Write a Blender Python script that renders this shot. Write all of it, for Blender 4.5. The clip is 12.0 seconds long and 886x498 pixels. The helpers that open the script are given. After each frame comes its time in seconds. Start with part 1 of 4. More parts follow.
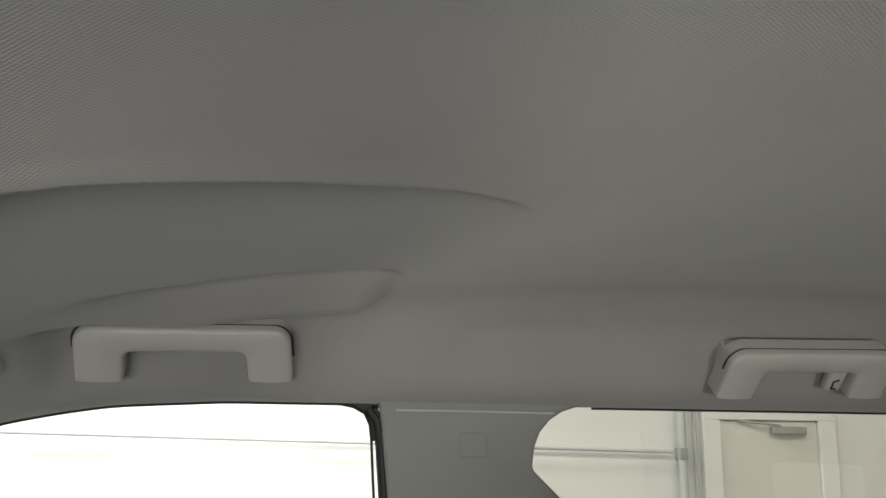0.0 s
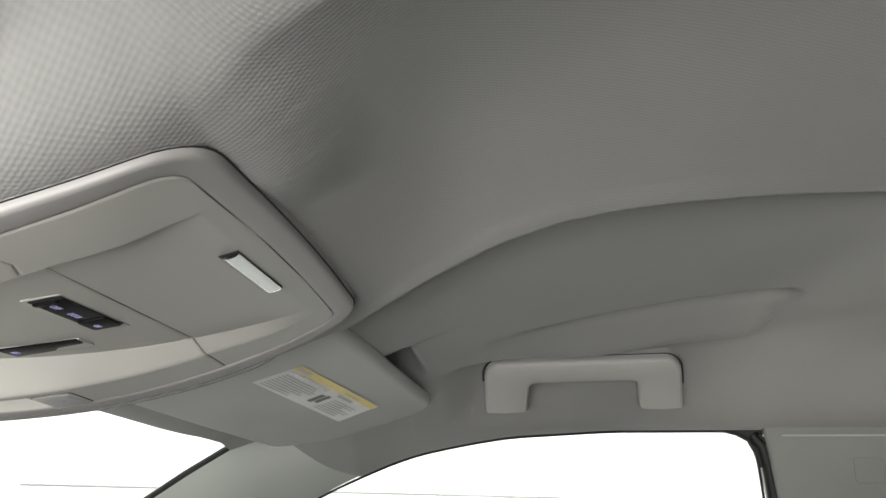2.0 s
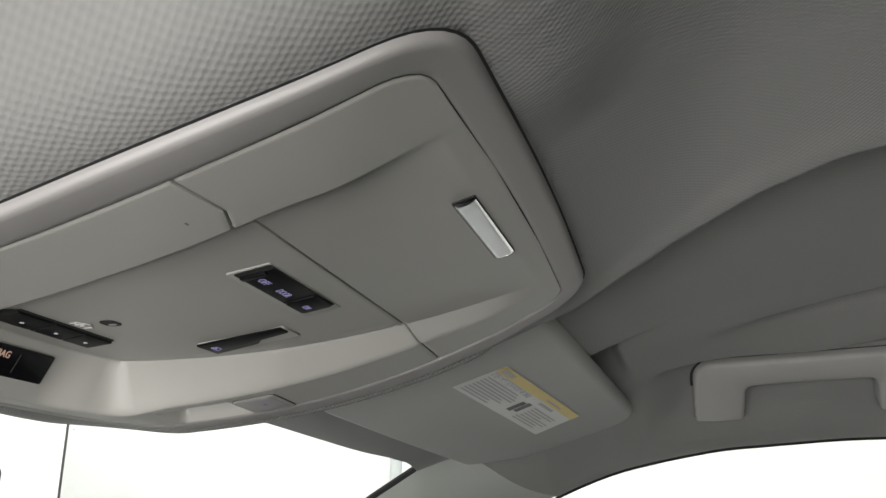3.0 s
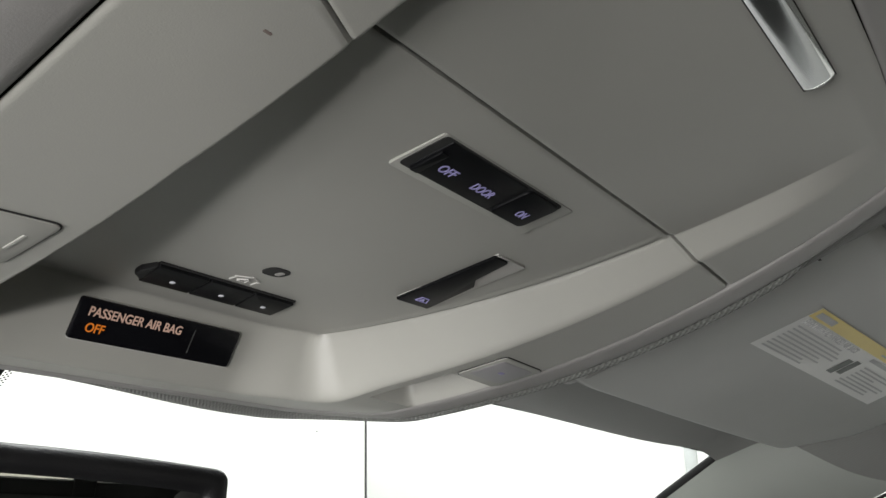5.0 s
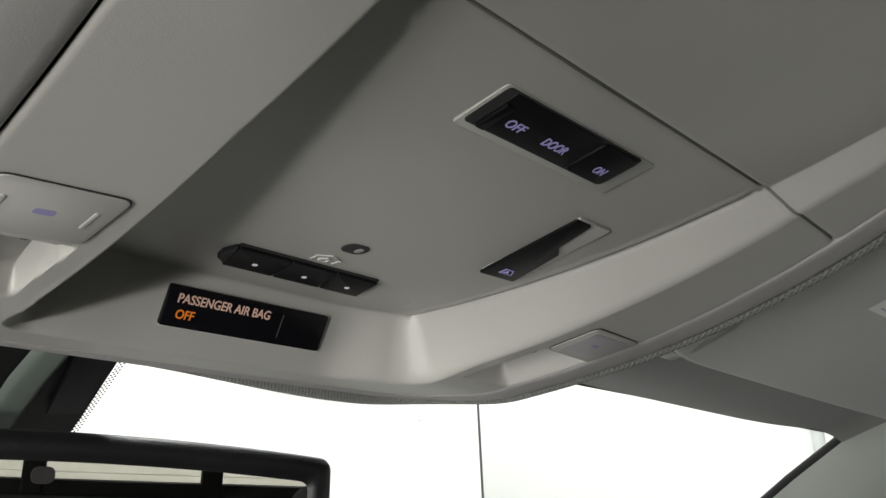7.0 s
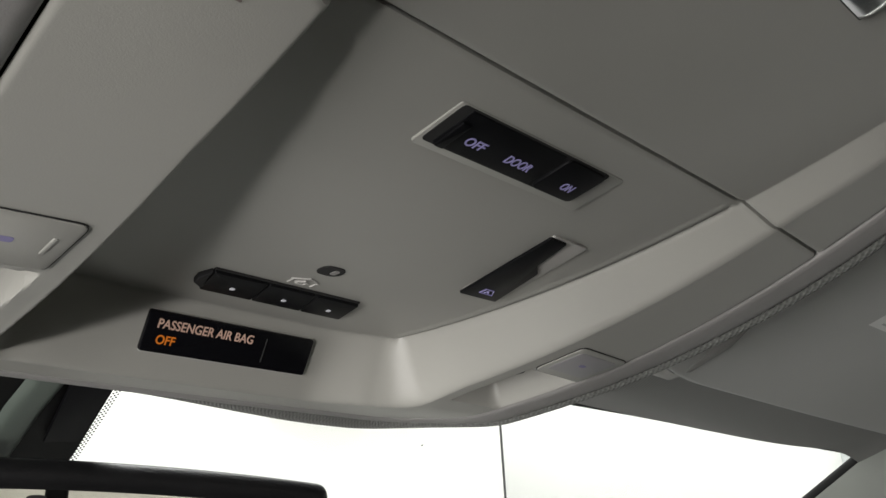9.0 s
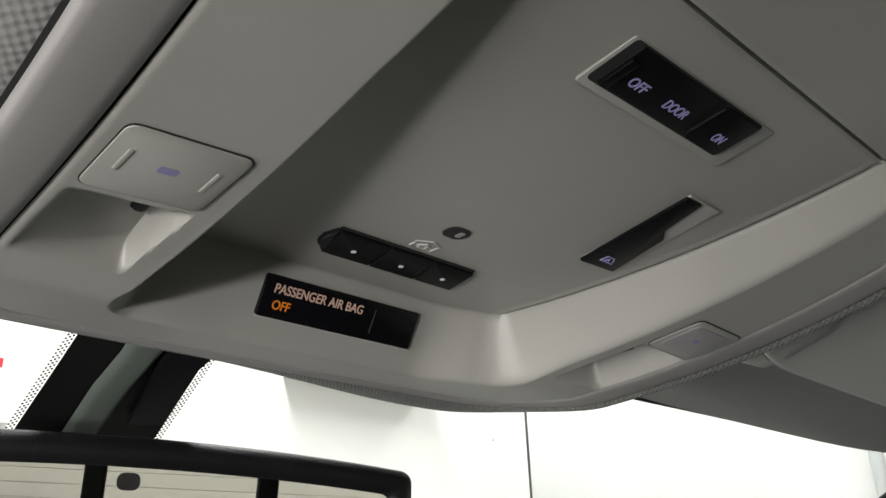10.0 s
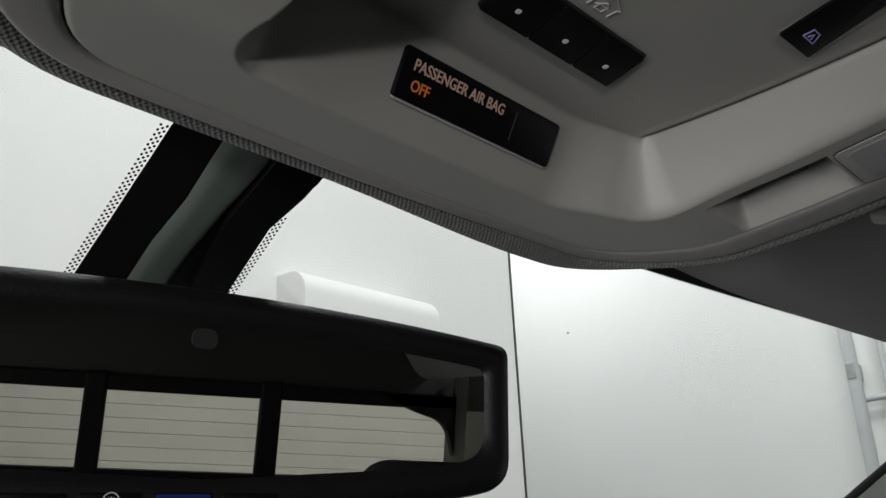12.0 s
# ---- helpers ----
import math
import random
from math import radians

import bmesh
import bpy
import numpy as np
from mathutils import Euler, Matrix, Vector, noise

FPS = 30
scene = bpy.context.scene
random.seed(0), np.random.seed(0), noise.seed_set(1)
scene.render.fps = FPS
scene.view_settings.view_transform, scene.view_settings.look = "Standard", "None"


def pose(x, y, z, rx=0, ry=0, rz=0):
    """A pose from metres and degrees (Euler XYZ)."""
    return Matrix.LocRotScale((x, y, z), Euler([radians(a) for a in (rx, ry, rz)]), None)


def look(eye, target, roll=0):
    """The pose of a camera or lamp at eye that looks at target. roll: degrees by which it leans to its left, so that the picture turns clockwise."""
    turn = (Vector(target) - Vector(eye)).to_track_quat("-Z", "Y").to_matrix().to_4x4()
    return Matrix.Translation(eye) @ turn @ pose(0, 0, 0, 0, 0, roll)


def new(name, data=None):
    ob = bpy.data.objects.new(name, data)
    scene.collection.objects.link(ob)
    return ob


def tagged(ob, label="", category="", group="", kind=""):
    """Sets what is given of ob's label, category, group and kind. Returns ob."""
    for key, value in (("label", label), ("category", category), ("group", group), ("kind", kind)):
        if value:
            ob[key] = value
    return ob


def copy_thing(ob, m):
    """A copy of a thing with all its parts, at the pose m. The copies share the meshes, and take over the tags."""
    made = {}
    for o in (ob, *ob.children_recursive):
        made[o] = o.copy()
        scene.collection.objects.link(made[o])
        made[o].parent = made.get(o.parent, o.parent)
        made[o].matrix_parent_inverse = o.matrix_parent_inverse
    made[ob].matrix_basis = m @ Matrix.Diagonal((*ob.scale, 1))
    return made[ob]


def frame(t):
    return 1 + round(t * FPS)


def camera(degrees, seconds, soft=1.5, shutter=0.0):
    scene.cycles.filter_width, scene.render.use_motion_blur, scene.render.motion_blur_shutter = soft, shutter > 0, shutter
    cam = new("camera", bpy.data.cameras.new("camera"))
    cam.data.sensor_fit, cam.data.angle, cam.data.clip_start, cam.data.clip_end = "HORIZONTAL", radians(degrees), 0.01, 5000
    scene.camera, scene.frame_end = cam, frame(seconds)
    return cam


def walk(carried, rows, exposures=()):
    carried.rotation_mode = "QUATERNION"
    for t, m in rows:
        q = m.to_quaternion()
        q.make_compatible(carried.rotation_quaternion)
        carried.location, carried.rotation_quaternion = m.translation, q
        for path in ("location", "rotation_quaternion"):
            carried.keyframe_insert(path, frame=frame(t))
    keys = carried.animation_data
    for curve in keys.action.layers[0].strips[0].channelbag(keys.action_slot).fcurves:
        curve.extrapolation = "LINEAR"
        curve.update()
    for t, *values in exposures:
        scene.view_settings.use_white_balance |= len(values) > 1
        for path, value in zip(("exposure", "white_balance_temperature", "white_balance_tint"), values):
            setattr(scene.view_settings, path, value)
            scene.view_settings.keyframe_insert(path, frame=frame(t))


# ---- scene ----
cam = camera(54.2, 12.0)
PATH = [
    (0, (-0.293, 0.037, 1.54), (1.623, -0.324, 1.985), 0.5),
    (0.5, (-0.315, 0.071, 1.526), (1.608, -0.189, 2.01), 0.6),
    (1, (-0.338, 0.102, 1.511), (1.588, -0.02, 2.035), 0.4),
    (1.5, (-0.339, 0.129, 1.507), (1.582, 0.163, 2.063), 0.2),
    (2, (-0.338, 0.166, 1.503), (1.567, 0.379, 2.074), 0.3),
    (2.5, (-0.313, 0.189, 1.501), (1.558, 0.557, 2.105), -0.1),
    (3, (-0.276, 0.218, 1.494), (1.544, 0.751, 2.13), -0.3),
    (3.2, (-0.262, 0.229, 1.496), (1.538, 0.817, 2.138), -0.4),
    (4.8, (-0.17, 0.256, 1.496), (1.41, 1.294, 2.149), -1.0),
    (5, (-0.171, 0.254, 1.495), (1.384, 1.328, 2.15), -1.7),
    (5.5, (-0.164, 0.257, 1.491), (1.332, 1.412, 2.145), -2.6),
    (6, (-0.164, 0.256, 1.49), (1.291, 1.456, 2.153), -3.0),
    (6.5, (-0.163, 0.256, 1.489), (1.257, 1.501, 2.148), -2.4),
    (8.5, (-0.148, 0.243, 1.488), (1.224, 1.524, 2.178), -3.1),
    (9, (-0.149, 0.245, 1.487), (1.207, 1.528, 2.205), -3.0),
    (9.5, (-0.154, 0.257, 1.488), (1.202, 1.542, 2.204), -2.9),
    (10, (-0.163, 0.275, 1.475), (1.147, 1.582, 2.235), -2.1),
    (10.5, (-0.167, 0.309, 1.47), (1.178, 1.607, 2.182), -2.9),
    (10.8, (-0.165, 0.322, 1.463), (1.196, 1.592, 2.195), -3.1),
    (11, (-0.164, 0.331, 1.458), (1.19, 1.617, 2.173), -3.3),
    (11.5, (-0.16, 0.354, 1.449), (1.194, 1.653, 2.139), -3.2),
    (12, (-0.156, 0.354, 1.448), (1.201, 1.654, 2.132), -2.6),
]
walk(cam, [(t, look(eye, target, roll)) for t, eye, target, roll in PATH],
     exposures=[(0.0, 0.92, 6600, 9.5), (1.0, 1.36, 6550, 9.5), (1.6, 1.36, 6500, 9.5), (2.0, 1.15, 6500, 9.5), (2.5, 0.86, 6450, 10.5), (3.0, 0.62, 6450, 10.5), (5.0, 0.65, 6400, 9.5), (9.0, 0.42, 6500, 10.5), (9.8, 0.36, 6500, 10.5), (10.5, 0.08, 6450, 11), (11.0, -0.36, 6350, 11.5), (11.5, -0.7, 6250, 12), (12.0, -0.7, 6250, 12)])

# ---- light ----
world = bpy.data.worlds.new("world")
scene.world = world
world.use_nodes = True
world.node_tree.nodes["Background"].inputs[0].default_value = (0.8, 0.9, 1.0, 1)
world.node_tree.nodes["Background"].inputs[1].default_value = 0.3


def area_lamp(name, eye, target, sx, sy, watts, colour):
    data = bpy.data.lights.new(name, "AREA")
    data.shape, data.size, data.size_y, data.energy, data.color = "RECTANGLE", sx, sy, watts, colour
    ob = new(name, data)
    ob.matrix_basis = look(eye, target)
    return ob


# unseen lights added on the driver's side, broad and compact, and strip lamps overhead
area_lamp("broad_side_fill", (-1.62, 0.48, 1.02), (0, 0.48, 1.02), 1.15, 1.0, 34, (1.0, 0.97, 0.95))
area_lamp("compact_side_light", (-1.62, -0.735, 1.03), (-0.10, 0.28, 1.57), 0.09, 0.11, 20, (1.0, 0.97, 0.945))
# overhead lamps added out of view to brighten the walls
LAMP_PLACES = [(1.2, 0.9, 165), (4.8, 1.4, 128), (5.0, 5.0, 135), (1.6, -3.0, 92)]
for lx, ly, watts in LAMP_PLACES:
    area_lamp("ceiling_fill_light", (lx, ly, 5.06), (lx, ly, 0), 0.7, 2.4, watts, (0.99, 1.0, 0.985))


# ---- materials ----
def nodes_of(name):
    m = bpy.data.materials.new(name)
    m.use_nodes = True
    nt = m.node_tree
    return m, nt, nt.nodes["Principled BSDF"], nt.nodes, nt.links


def mat(name, colour, rough=0.5, metal=0.0, vary=0.06, scale=30.0, grain=600.0, bump=0.0, depth=0.0003, coat=0.0, spec=0.5):
    """Paint with stains at one scale and grain at another."""
    m, nt, p, nodes, links = nodes_of(name)
    tc = nodes.new("ShaderNodeTexCoord")
    big = nodes.new("ShaderNodeTexNoise")
    big.inputs["Scale"].default_value, big.inputs["Detail"].default_value = scale, 4
    small = nodes.new("ShaderNodeTexNoise")
    small.inputs["Scale"].default_value, small.inputs["Detail"].default_value = grain, 3
    links.new(tc.outputs["Object"], big.inputs["Vector"])
    links.new(tc.outputs["Object"], small.inputs["Vector"])
    ramp = nodes.new("ShaderNodeMapRange")
    ramp.inputs["From Min"].default_value, ramp.inputs["From Max"].default_value = 0.3, 0.7
    ramp.inputs["To Min"].default_value, ramp.inputs["To Max"].default_value = 1 - vary, 1 + vary
    links.new(big.outputs["Fac"], ramp.inputs["Value"])
    mix = nodes.new("ShaderNodeMix")
    mix.data_type, mix.blend_type = "RGBA", "MULTIPLY"
    mix.inputs["Factor"].default_value = 1.0
    mix.inputs["A"].default_value = (*colour, 1)
    links.new(ramp.outputs["Result"], mix.inputs["B"])
    links.new(mix.outputs["Result"], p.inputs["Base Color"])
    rr = nodes.new("ShaderNodeMapRange")
    rr.inputs["To Min"].default_value, rr.inputs["To Max"].default_value = max(0.0, rough - 0.07), min(1.0, rough + 0.07)
    links.new(big.outputs["Fac"], rr.inputs["Value"])
    links.new(rr.outputs["Result"], p.inputs["Roughness"])
    p.inputs["Metallic"].default_value = metal
    p.inputs["Coat Weight"].default_value = coat
    p.inputs["Specular IOR Level"].default_value = spec
    if bump:
        b = nodes.new("ShaderNodeBump")
        b.inputs["Strength"].default_value, b.inputs["Distance"].default_value = bump, depth
        links.new(small.outputs["Fac"], b.inputs["Height"])
        links.new(b.outputs["Normal"], p.inputs["Normal"])
    return m


def math_node(nodes, links, op, a, b=None):
    n = nodes.new("ShaderNodeMath")
    n.operation = op
    for i, v in enumerate((a, b)):
        if v is None:
            continue
        if isinstance(v, (int, float)):
            n.inputs[i].default_value = v
        else:
            links.new(v, n.inputs[i])
    return n.outputs[0]


def knit(name, colour, pitch, depth, dark):
    """Woven headliner cloth: small bumps in rows, with pits between them shaded in the colour."""
    m, nt, p, nodes, links = nodes_of(name)
    tc = nodes.new("ShaderNodeTexCoord")
    warp = nodes.new("ShaderNodeTexNoise")
    warp.inputs["Scale"].default_value = 60
    links.new(tc.outputs["Object"], warp.inputs["Vector"])
    sep = nodes.new("ShaderNodeSeparateXYZ")
    links.new(tc.outputs["Object"], sep.inputs[0])
    k = 2 * math.pi / pitch
    w = math_node(nodes, links, "MULTIPLY", warp.outputs["Fac"], 2.5)
    xa = math_node(nodes, links, "ADD", math_node(nodes, links, "MULTIPLY", sep.outputs["X"], k), w)
    ya = math_node(nodes, links, "ADD", math_node(nodes, links, "MULTIPLY", sep.outputs["Y"], k * 0.72), w)
    sx = math_node(nodes, links, "SINE", math_node(nodes, links, "ADD", xa, ya))
    sy = math_node(nodes, links, "SINE", math_node(nodes, links, "SUBTRACT", xa, ya))
    h = math_node(nodes, links, "MULTIPLY", math_node(nodes, links, "ADD", sx, sy), 0.5)
    fuzz = nodes.new("ShaderNodeTexNoise")
    fuzz.inputs["Scale"].default_value, fuzz.inputs["Detail"].default_value = 1800, 2
    links.new(tc.outputs["Object"], fuzz.inputs["Vector"])
    h = math_node(nodes, links, "ADD", h, math_node(nodes, links, "MULTIPLY", fuzz.outputs["Fac"], 0.5))
    stain = nodes.new("ShaderNodeTexNoise")
    stain.inputs["Scale"].default_value, stain.inputs["Detail"].default_value = 7, 5
    links.new(tc.outputs["Object"], stain.inputs["Vector"])
    # shade of the pits, put into the colour by height
    r = nodes.new("ShaderNodeMapRange")
    r.inputs["From Min"].default_value, r.inputs["From Max"].default_value = -1.0, 1.2
    r.inputs["To Min"].default_value, r.inputs["To Max"].default_value = dark, 1.05
    links.new(h, r.inputs["Value"])
    r2 = nodes.new("ShaderNodeMapRange")
    r2.inputs["From Min"].default_value, r2.inputs["From Max"].default_value = 0.3, 0.7
    r2.inputs["To Min"].default_value, r2.inputs["To Max"].default_value = 0.95, 1.05
    links.new(stain.outputs["Fac"], r2.inputs["Value"])
    mix = nodes.new("ShaderNodeMix")
    mix.data_type, mix.blend_type = "RGBA", "MULTIPLY"
    mix.inputs["Factor"].default_value = 1.0
    mix.inputs["A"].default_value = (*colour, 1)
    links.new(math_node(nodes, links, "MULTIPLY", r.outputs["Result"], r2.outputs["Result"]), mix.inputs["B"])
    links.new(mix.outputs["Result"], p.inputs["Base Color"])
    p.inputs["Roughness"].default_value, p.inputs["Specular IOR Level"].default_value = 0.9, 0.2
    p.inputs["Sheen Weight"].default_value = 0.12
    b = nodes.new("ShaderNodeBump")
    b.inputs["Strength"].default_value, b.inputs["Distance"].default_value = 0.7, depth
    links.new(h, b.inputs["Height"])
    links.new(b.outputs["Normal"], p.inputs["Normal"])
    return m


def glowing(name, colour, strength):
    m, nt, p, nodes, links = nodes_of(name)
    p.inputs["Base Color"].default_value = (*[c * 0.3 for c in colour], 1)
    p.inputs["Emission Color"].default_value, p.inputs["Emission Strength"].default_value = (*colour, 1), strength
    return m


def pane_glass(name, tint):
    """A thin pane: straight through, with a mirror's gloss by Fresnel."""
    m, nt, p, nodes, links = nodes_of(name)
    nodes.remove(p)
    t, g, f, mix = (nodes.new("ShaderNode" + k) for k in ("BsdfTransparent", "BsdfGlossy", "LayerWeight", "MixShader"))
    t.inputs["Color"].default_value = (*tint, 1)
    g.inputs["Roughness"].default_value = 0.02
    f.inputs["Blend"].default_value = 0.5
    gloss = math_node(nodes, links, "POWER", f.outputs["Facing"], 5.0)
    gloss = math_node(nodes, links, "ADD", math_node(nodes, links, "MULTIPLY", gloss, 0.9), 0.04)
    links.new(gloss, mix.inputs[0])
    links.new(t.outputs[0], mix.inputs[1])
    links.new(g.outputs[0], mix.inputs[2])
    links.new(mix.outputs[0], nodes["Material Output"].inputs["Surface"])
    return m


CLOTH = knit("headliner_cloth", (0.178, 0.179, 0.171), 0.0022, 0.00013, 0.91)
LIP = knit("coarse_lip_cloth", (0.13, 0.134, 0.124), 0.0017, 0.00025, 0.55)
PLASTIC = mat("grey_grained_plastic", (0.298, 0.295, 0.270), 0.44, vary=0.04, scale=14, grain=2600, bump=0.25, depth=0.00012, spec=0.6)
BEZEL = mat("grey_bezel_plastic", (0.232, 0.225, 0.217), 0.48, vary=0.04, scale=12, grain=2600, bump=0.25, depth=0.00012, spec=0.6)
VISOR = mat("visor_cloth", (0.45, 0.455, 0.44), 0.8, vary=0.03, scale=12, grain=1500, bump=0.3, depth=0.00015, spec=0.25)
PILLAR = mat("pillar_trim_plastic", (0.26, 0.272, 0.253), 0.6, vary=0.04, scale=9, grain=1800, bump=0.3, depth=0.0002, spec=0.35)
# pillar trim darkened in colour for the shade towards the rear of the cab
SHADED_PILLAR = mat("shaded_pillar_plastic", (0.125, 0.131, 0.121), 0.6, vary=0.05, scale=9, grain=1800, bump=0.3, depth=0.0002, spec=0.3)
HANDLE = mat("handle_plastic", (0.27, 0.268, 0.255), 0.55, vary=0.03, scale=20, grain=2400, bump=0.2, depth=0.00012, spec=0.4)
PIT = mat("light_pit_plastic", (0.40, 0.39, 0.37), 0.45, vary=0.03)
LENS = mat("frosted_lens", (0.265, 0.258, 0.264), 0.4, vary=0.03, spec=0.5)
BLACK = mat("black_rubber", (0.007, 0.007, 0.0075), 0.6, vary=0.15, grain=900, bump=0.2, spec=0.25)
GAP = mat("dark_gap", (0.01, 0.01, 0.01), 0.9)
GLOSS_BLACK = mat("gloss_black_screen", (0.004, 0.004, 0.005), 0.25, vary=0.1, spec=0.15)
KEY = mat("dark_key_plastic", (0.0042, 0.0043, 0.005), 0.42, vary=0.1, grain=2200, bump=0.2, depth=0.0001, spec=0.09)
FRAME_BLACK = mat("mirror_frame_plastic", (0.006, 0.006, 0.0065), 0.42, vary=0.1, grain=900, bump=0.6, depth=0.0003, spec=0.3)
CHROME = mat("bright_chrome", (0.82, 0.82, 0.83), 0.12, metal=1.0, vary=0.02)
MIRROR, _, silver, _, _ = nodes_of("self_dimming_mirror_silver")
silver.inputs["Base Color"].default_value = (0.67, 0.69, 0.65, 1)
silver.inputs["Metallic"].default_value, silver.inputs["Roughness"].default_value = 1.0, 0.0
PAPER = mat("white_label_paper", (0.72, 0.72, 0.70), 0.5, vary=0.03)
YELLOW = mat("yellow_label_band", (0.72, 0.58, 0.20), 0.5, vary=0.05)
INK = mat("grey_label_ink", (0.43, 0.43, 0.43), 0.6)
INK_DARK = mat("dark_label_ink", (0.14, 0.15, 0.14), 0.6)
AMBER = glowing("amber_lit_letters", (1.0, 0.27, 0.02), 0.20)
PINK = glowing("dim_lit_letters", (0.95, 0.62, 0.48), 0.12)
VIOLET_DIM = glowing("faint_violet_mark", (0.55, 0.50, 0.95), 0.03)
VIOLET = glowing("violet_lit_letters", (0.55, 0.50, 0.95), 0.075)
WHITE_DOT = glowing("white_lit_dot", (0.9, 0.9, 0.95), 0.16)
EMBOSS = mat("embossed_plastic", (0.46, 0.45, 0.43), 0.4)
GLASS = pane_glass("clear_window_glass", (0.95, 0.97, 0.95))
TINTED = pane_glass("smoked_window_glass", (0.5, 0.5, 0.46))
WALL_PAINT = mat("white_wall_paint", (0.80, 0.80, 0.78), 0.7, vary=0.015, scale=1.2, grain=120)
PIPE = mat("pale_grey_pipe_paint", (0.52, 0.54, 0.54), 0.5, vary=0.05, scale=8)
DOOR_PAINT = mat("off_white_door_paint", (0.72, 0.71, 0.66), 0.5, vary=0.02, scale=2)
STEEL = mat("galvanised_steel", (0.42, 0.44, 0.43), 0.45, metal=0.6, vary=0.08, scale=20)
CONCRETE = mat("painted_concrete_floor", (0.14, 0.14, 0.138), 0.7, vary=0.15, scale=2.0, grain=150, bump=0.4, depth=0.002)
BEIGE = mat("beige_door_panel", (0.66, 0.61, 0.55), 0.6, vary=0.04, scale=3)
# dashboard out of view, paled to throw light up at the headliner
DASH = mat("grey_dashboard_plastic", (0.30, 0.30, 0.29), 0.6, vary=0.05, grain=900, bump=0.3, spec=0.3)
DARK_TRIM = mat("dark_cab_trim", (0.03, 0.031, 0.03), 0.6, vary=0.08, grain=900, bump=0.3)
SEAT = mat("black_seat_cloth", (0.03, 0.03, 0.032), 0.85, vary=0.15, scale=25, grain=1200, bump=0.5)
RED = mat("red_sign_letter", (0.62, 0.02, 0.05), 0.4)


# ---- mesh helpers ----
def world_of(ob):
    return ob.matrix_basis if ob.parent is None else Matrix.Identity(4)


def part(name, bm, material, parent=None, label="", smooth=None):
    """Links a bmesh, or a mesh, as one mesh object under a thing or under a part."""
    if isinstance(bm, bmesh.types.BMesh):
        me = bpy.data.meshes.new(name)
        bm.to_mesh(me)
        bm.free()
    else:
        me = bm
    me.materials.clear()
    me.materials.append(material)
    if smooth is not None:
        me.polygons.foreach_set("use_smooth", [len(f.vertices) < 7 for f in me.polygons])
        if smooth < 179:
            me.set_sharp_from_angle(angle=radians(smooth))
    ob = new(name, me)
    if parent is not None:
        ob.parent = parent
        ob.matrix_parent_inverse = world_of(parent).inverted()
    if label:
        ob["label"] = label
    return ob


def root(name, x, y, z, label, category, group="", kind=""):
    ob = new(name)
    ob.empty_display_size = 0.02
    ob.matrix_basis = Matrix.Translation((x, y, z))
    return tagged(ob, label, category, group, kind)


def sheet(name, verts, faces):
    me = bpy.data.meshes.new(name)
    me.from_pydata([tuple(v) for v in verts], [], faces)
    me.update()
    return me


def quad_grid(nu, nv, wrap=False):
    out = []
    for j in range(nv - 1):
        for i in range(nu if wrap else nu - 1):
            k = (i + 1) % nu
            out.append((j * nu + i, j * nu + k, (j + 1) * nu + k, (j + 1) * nu + i))
    return out


def box(x0, x1, y0, y1, z0, z1, bevel=0.0, segments=2, m=None):
    bm = bmesh.new()
    bmesh.ops.create_cube(bm, size=1, matrix=Matrix.LocRotScale(((x0 + x1) / 2, (y0 + y1) / 2, (z0 + z1) / 2), None, (x1 - x0, y1 - y0, z1 - z0)))
    if bevel:
        bmesh.ops.bevel(bm, geom=bm.edges[:], offset=bevel, segments=segments, affect="EDGES", profile=0.5)
    if m is not None:
        bmesh.ops.transform(bm, matrix=m, verts=bm.verts[:])
    return bm


def prism(outline, depth, bevel=0.0, segments=3, m=None):
    """A flat outline in x and y, drawn out from z = 0 to z = depth, with rounded rims."""
    bm = bmesh.new()
    face = bm.faces.new([bm.verts.new((x, y, 0)) for x, y in outline])
    out = bmesh.ops.extrude_face_region(bm, geom=[face])
    bmesh.ops.translate(bm, verts=[v for v in out["geom"] if isinstance(v, bmesh.types.BMVert)], vec=(0, 0, depth))
    bmesh.ops.recalc_face_normals(bm, faces=bm.faces[:])
    if bevel:
        rims = [e for e in bm.edges if abs(e.verts[0].co.z - e.verts[1].co.z) < 1e-7]
        bmesh.ops.bevel(bm, geom=rims, offset=bevel, segments=segments, affect="EDGES", profile=0.5, clamp_overlap=True)
    if m is not None:
        bmesh.ops.transform(bm, matrix=m, verts=bm.verts[:])
    return bm


def rounded(points, radii, n=6):
    """A polygon with rounded corners."""
    out = []
    count = len(points)
    for i in range(count):
        p, a, b = Vector(points[i]), Vector(points[i - 1]), Vector(points[(i + 1) % count])
        r = radii[i] if isinstance(radii, (list, tuple)) else radii
        u, v = (a - p).normalized(), (b - p).normalized()
        cut = min(r, (a - p).length * 0.48, (b - p).length * 0.48)
        s, e = p + u * cut, p + v * cut
        for k in range(n + 1):
            t = k / n
            out.append(tuple((1 - t) ** 2 * s + 2 * t * (1 - t) * p + t * t * e))
    return out


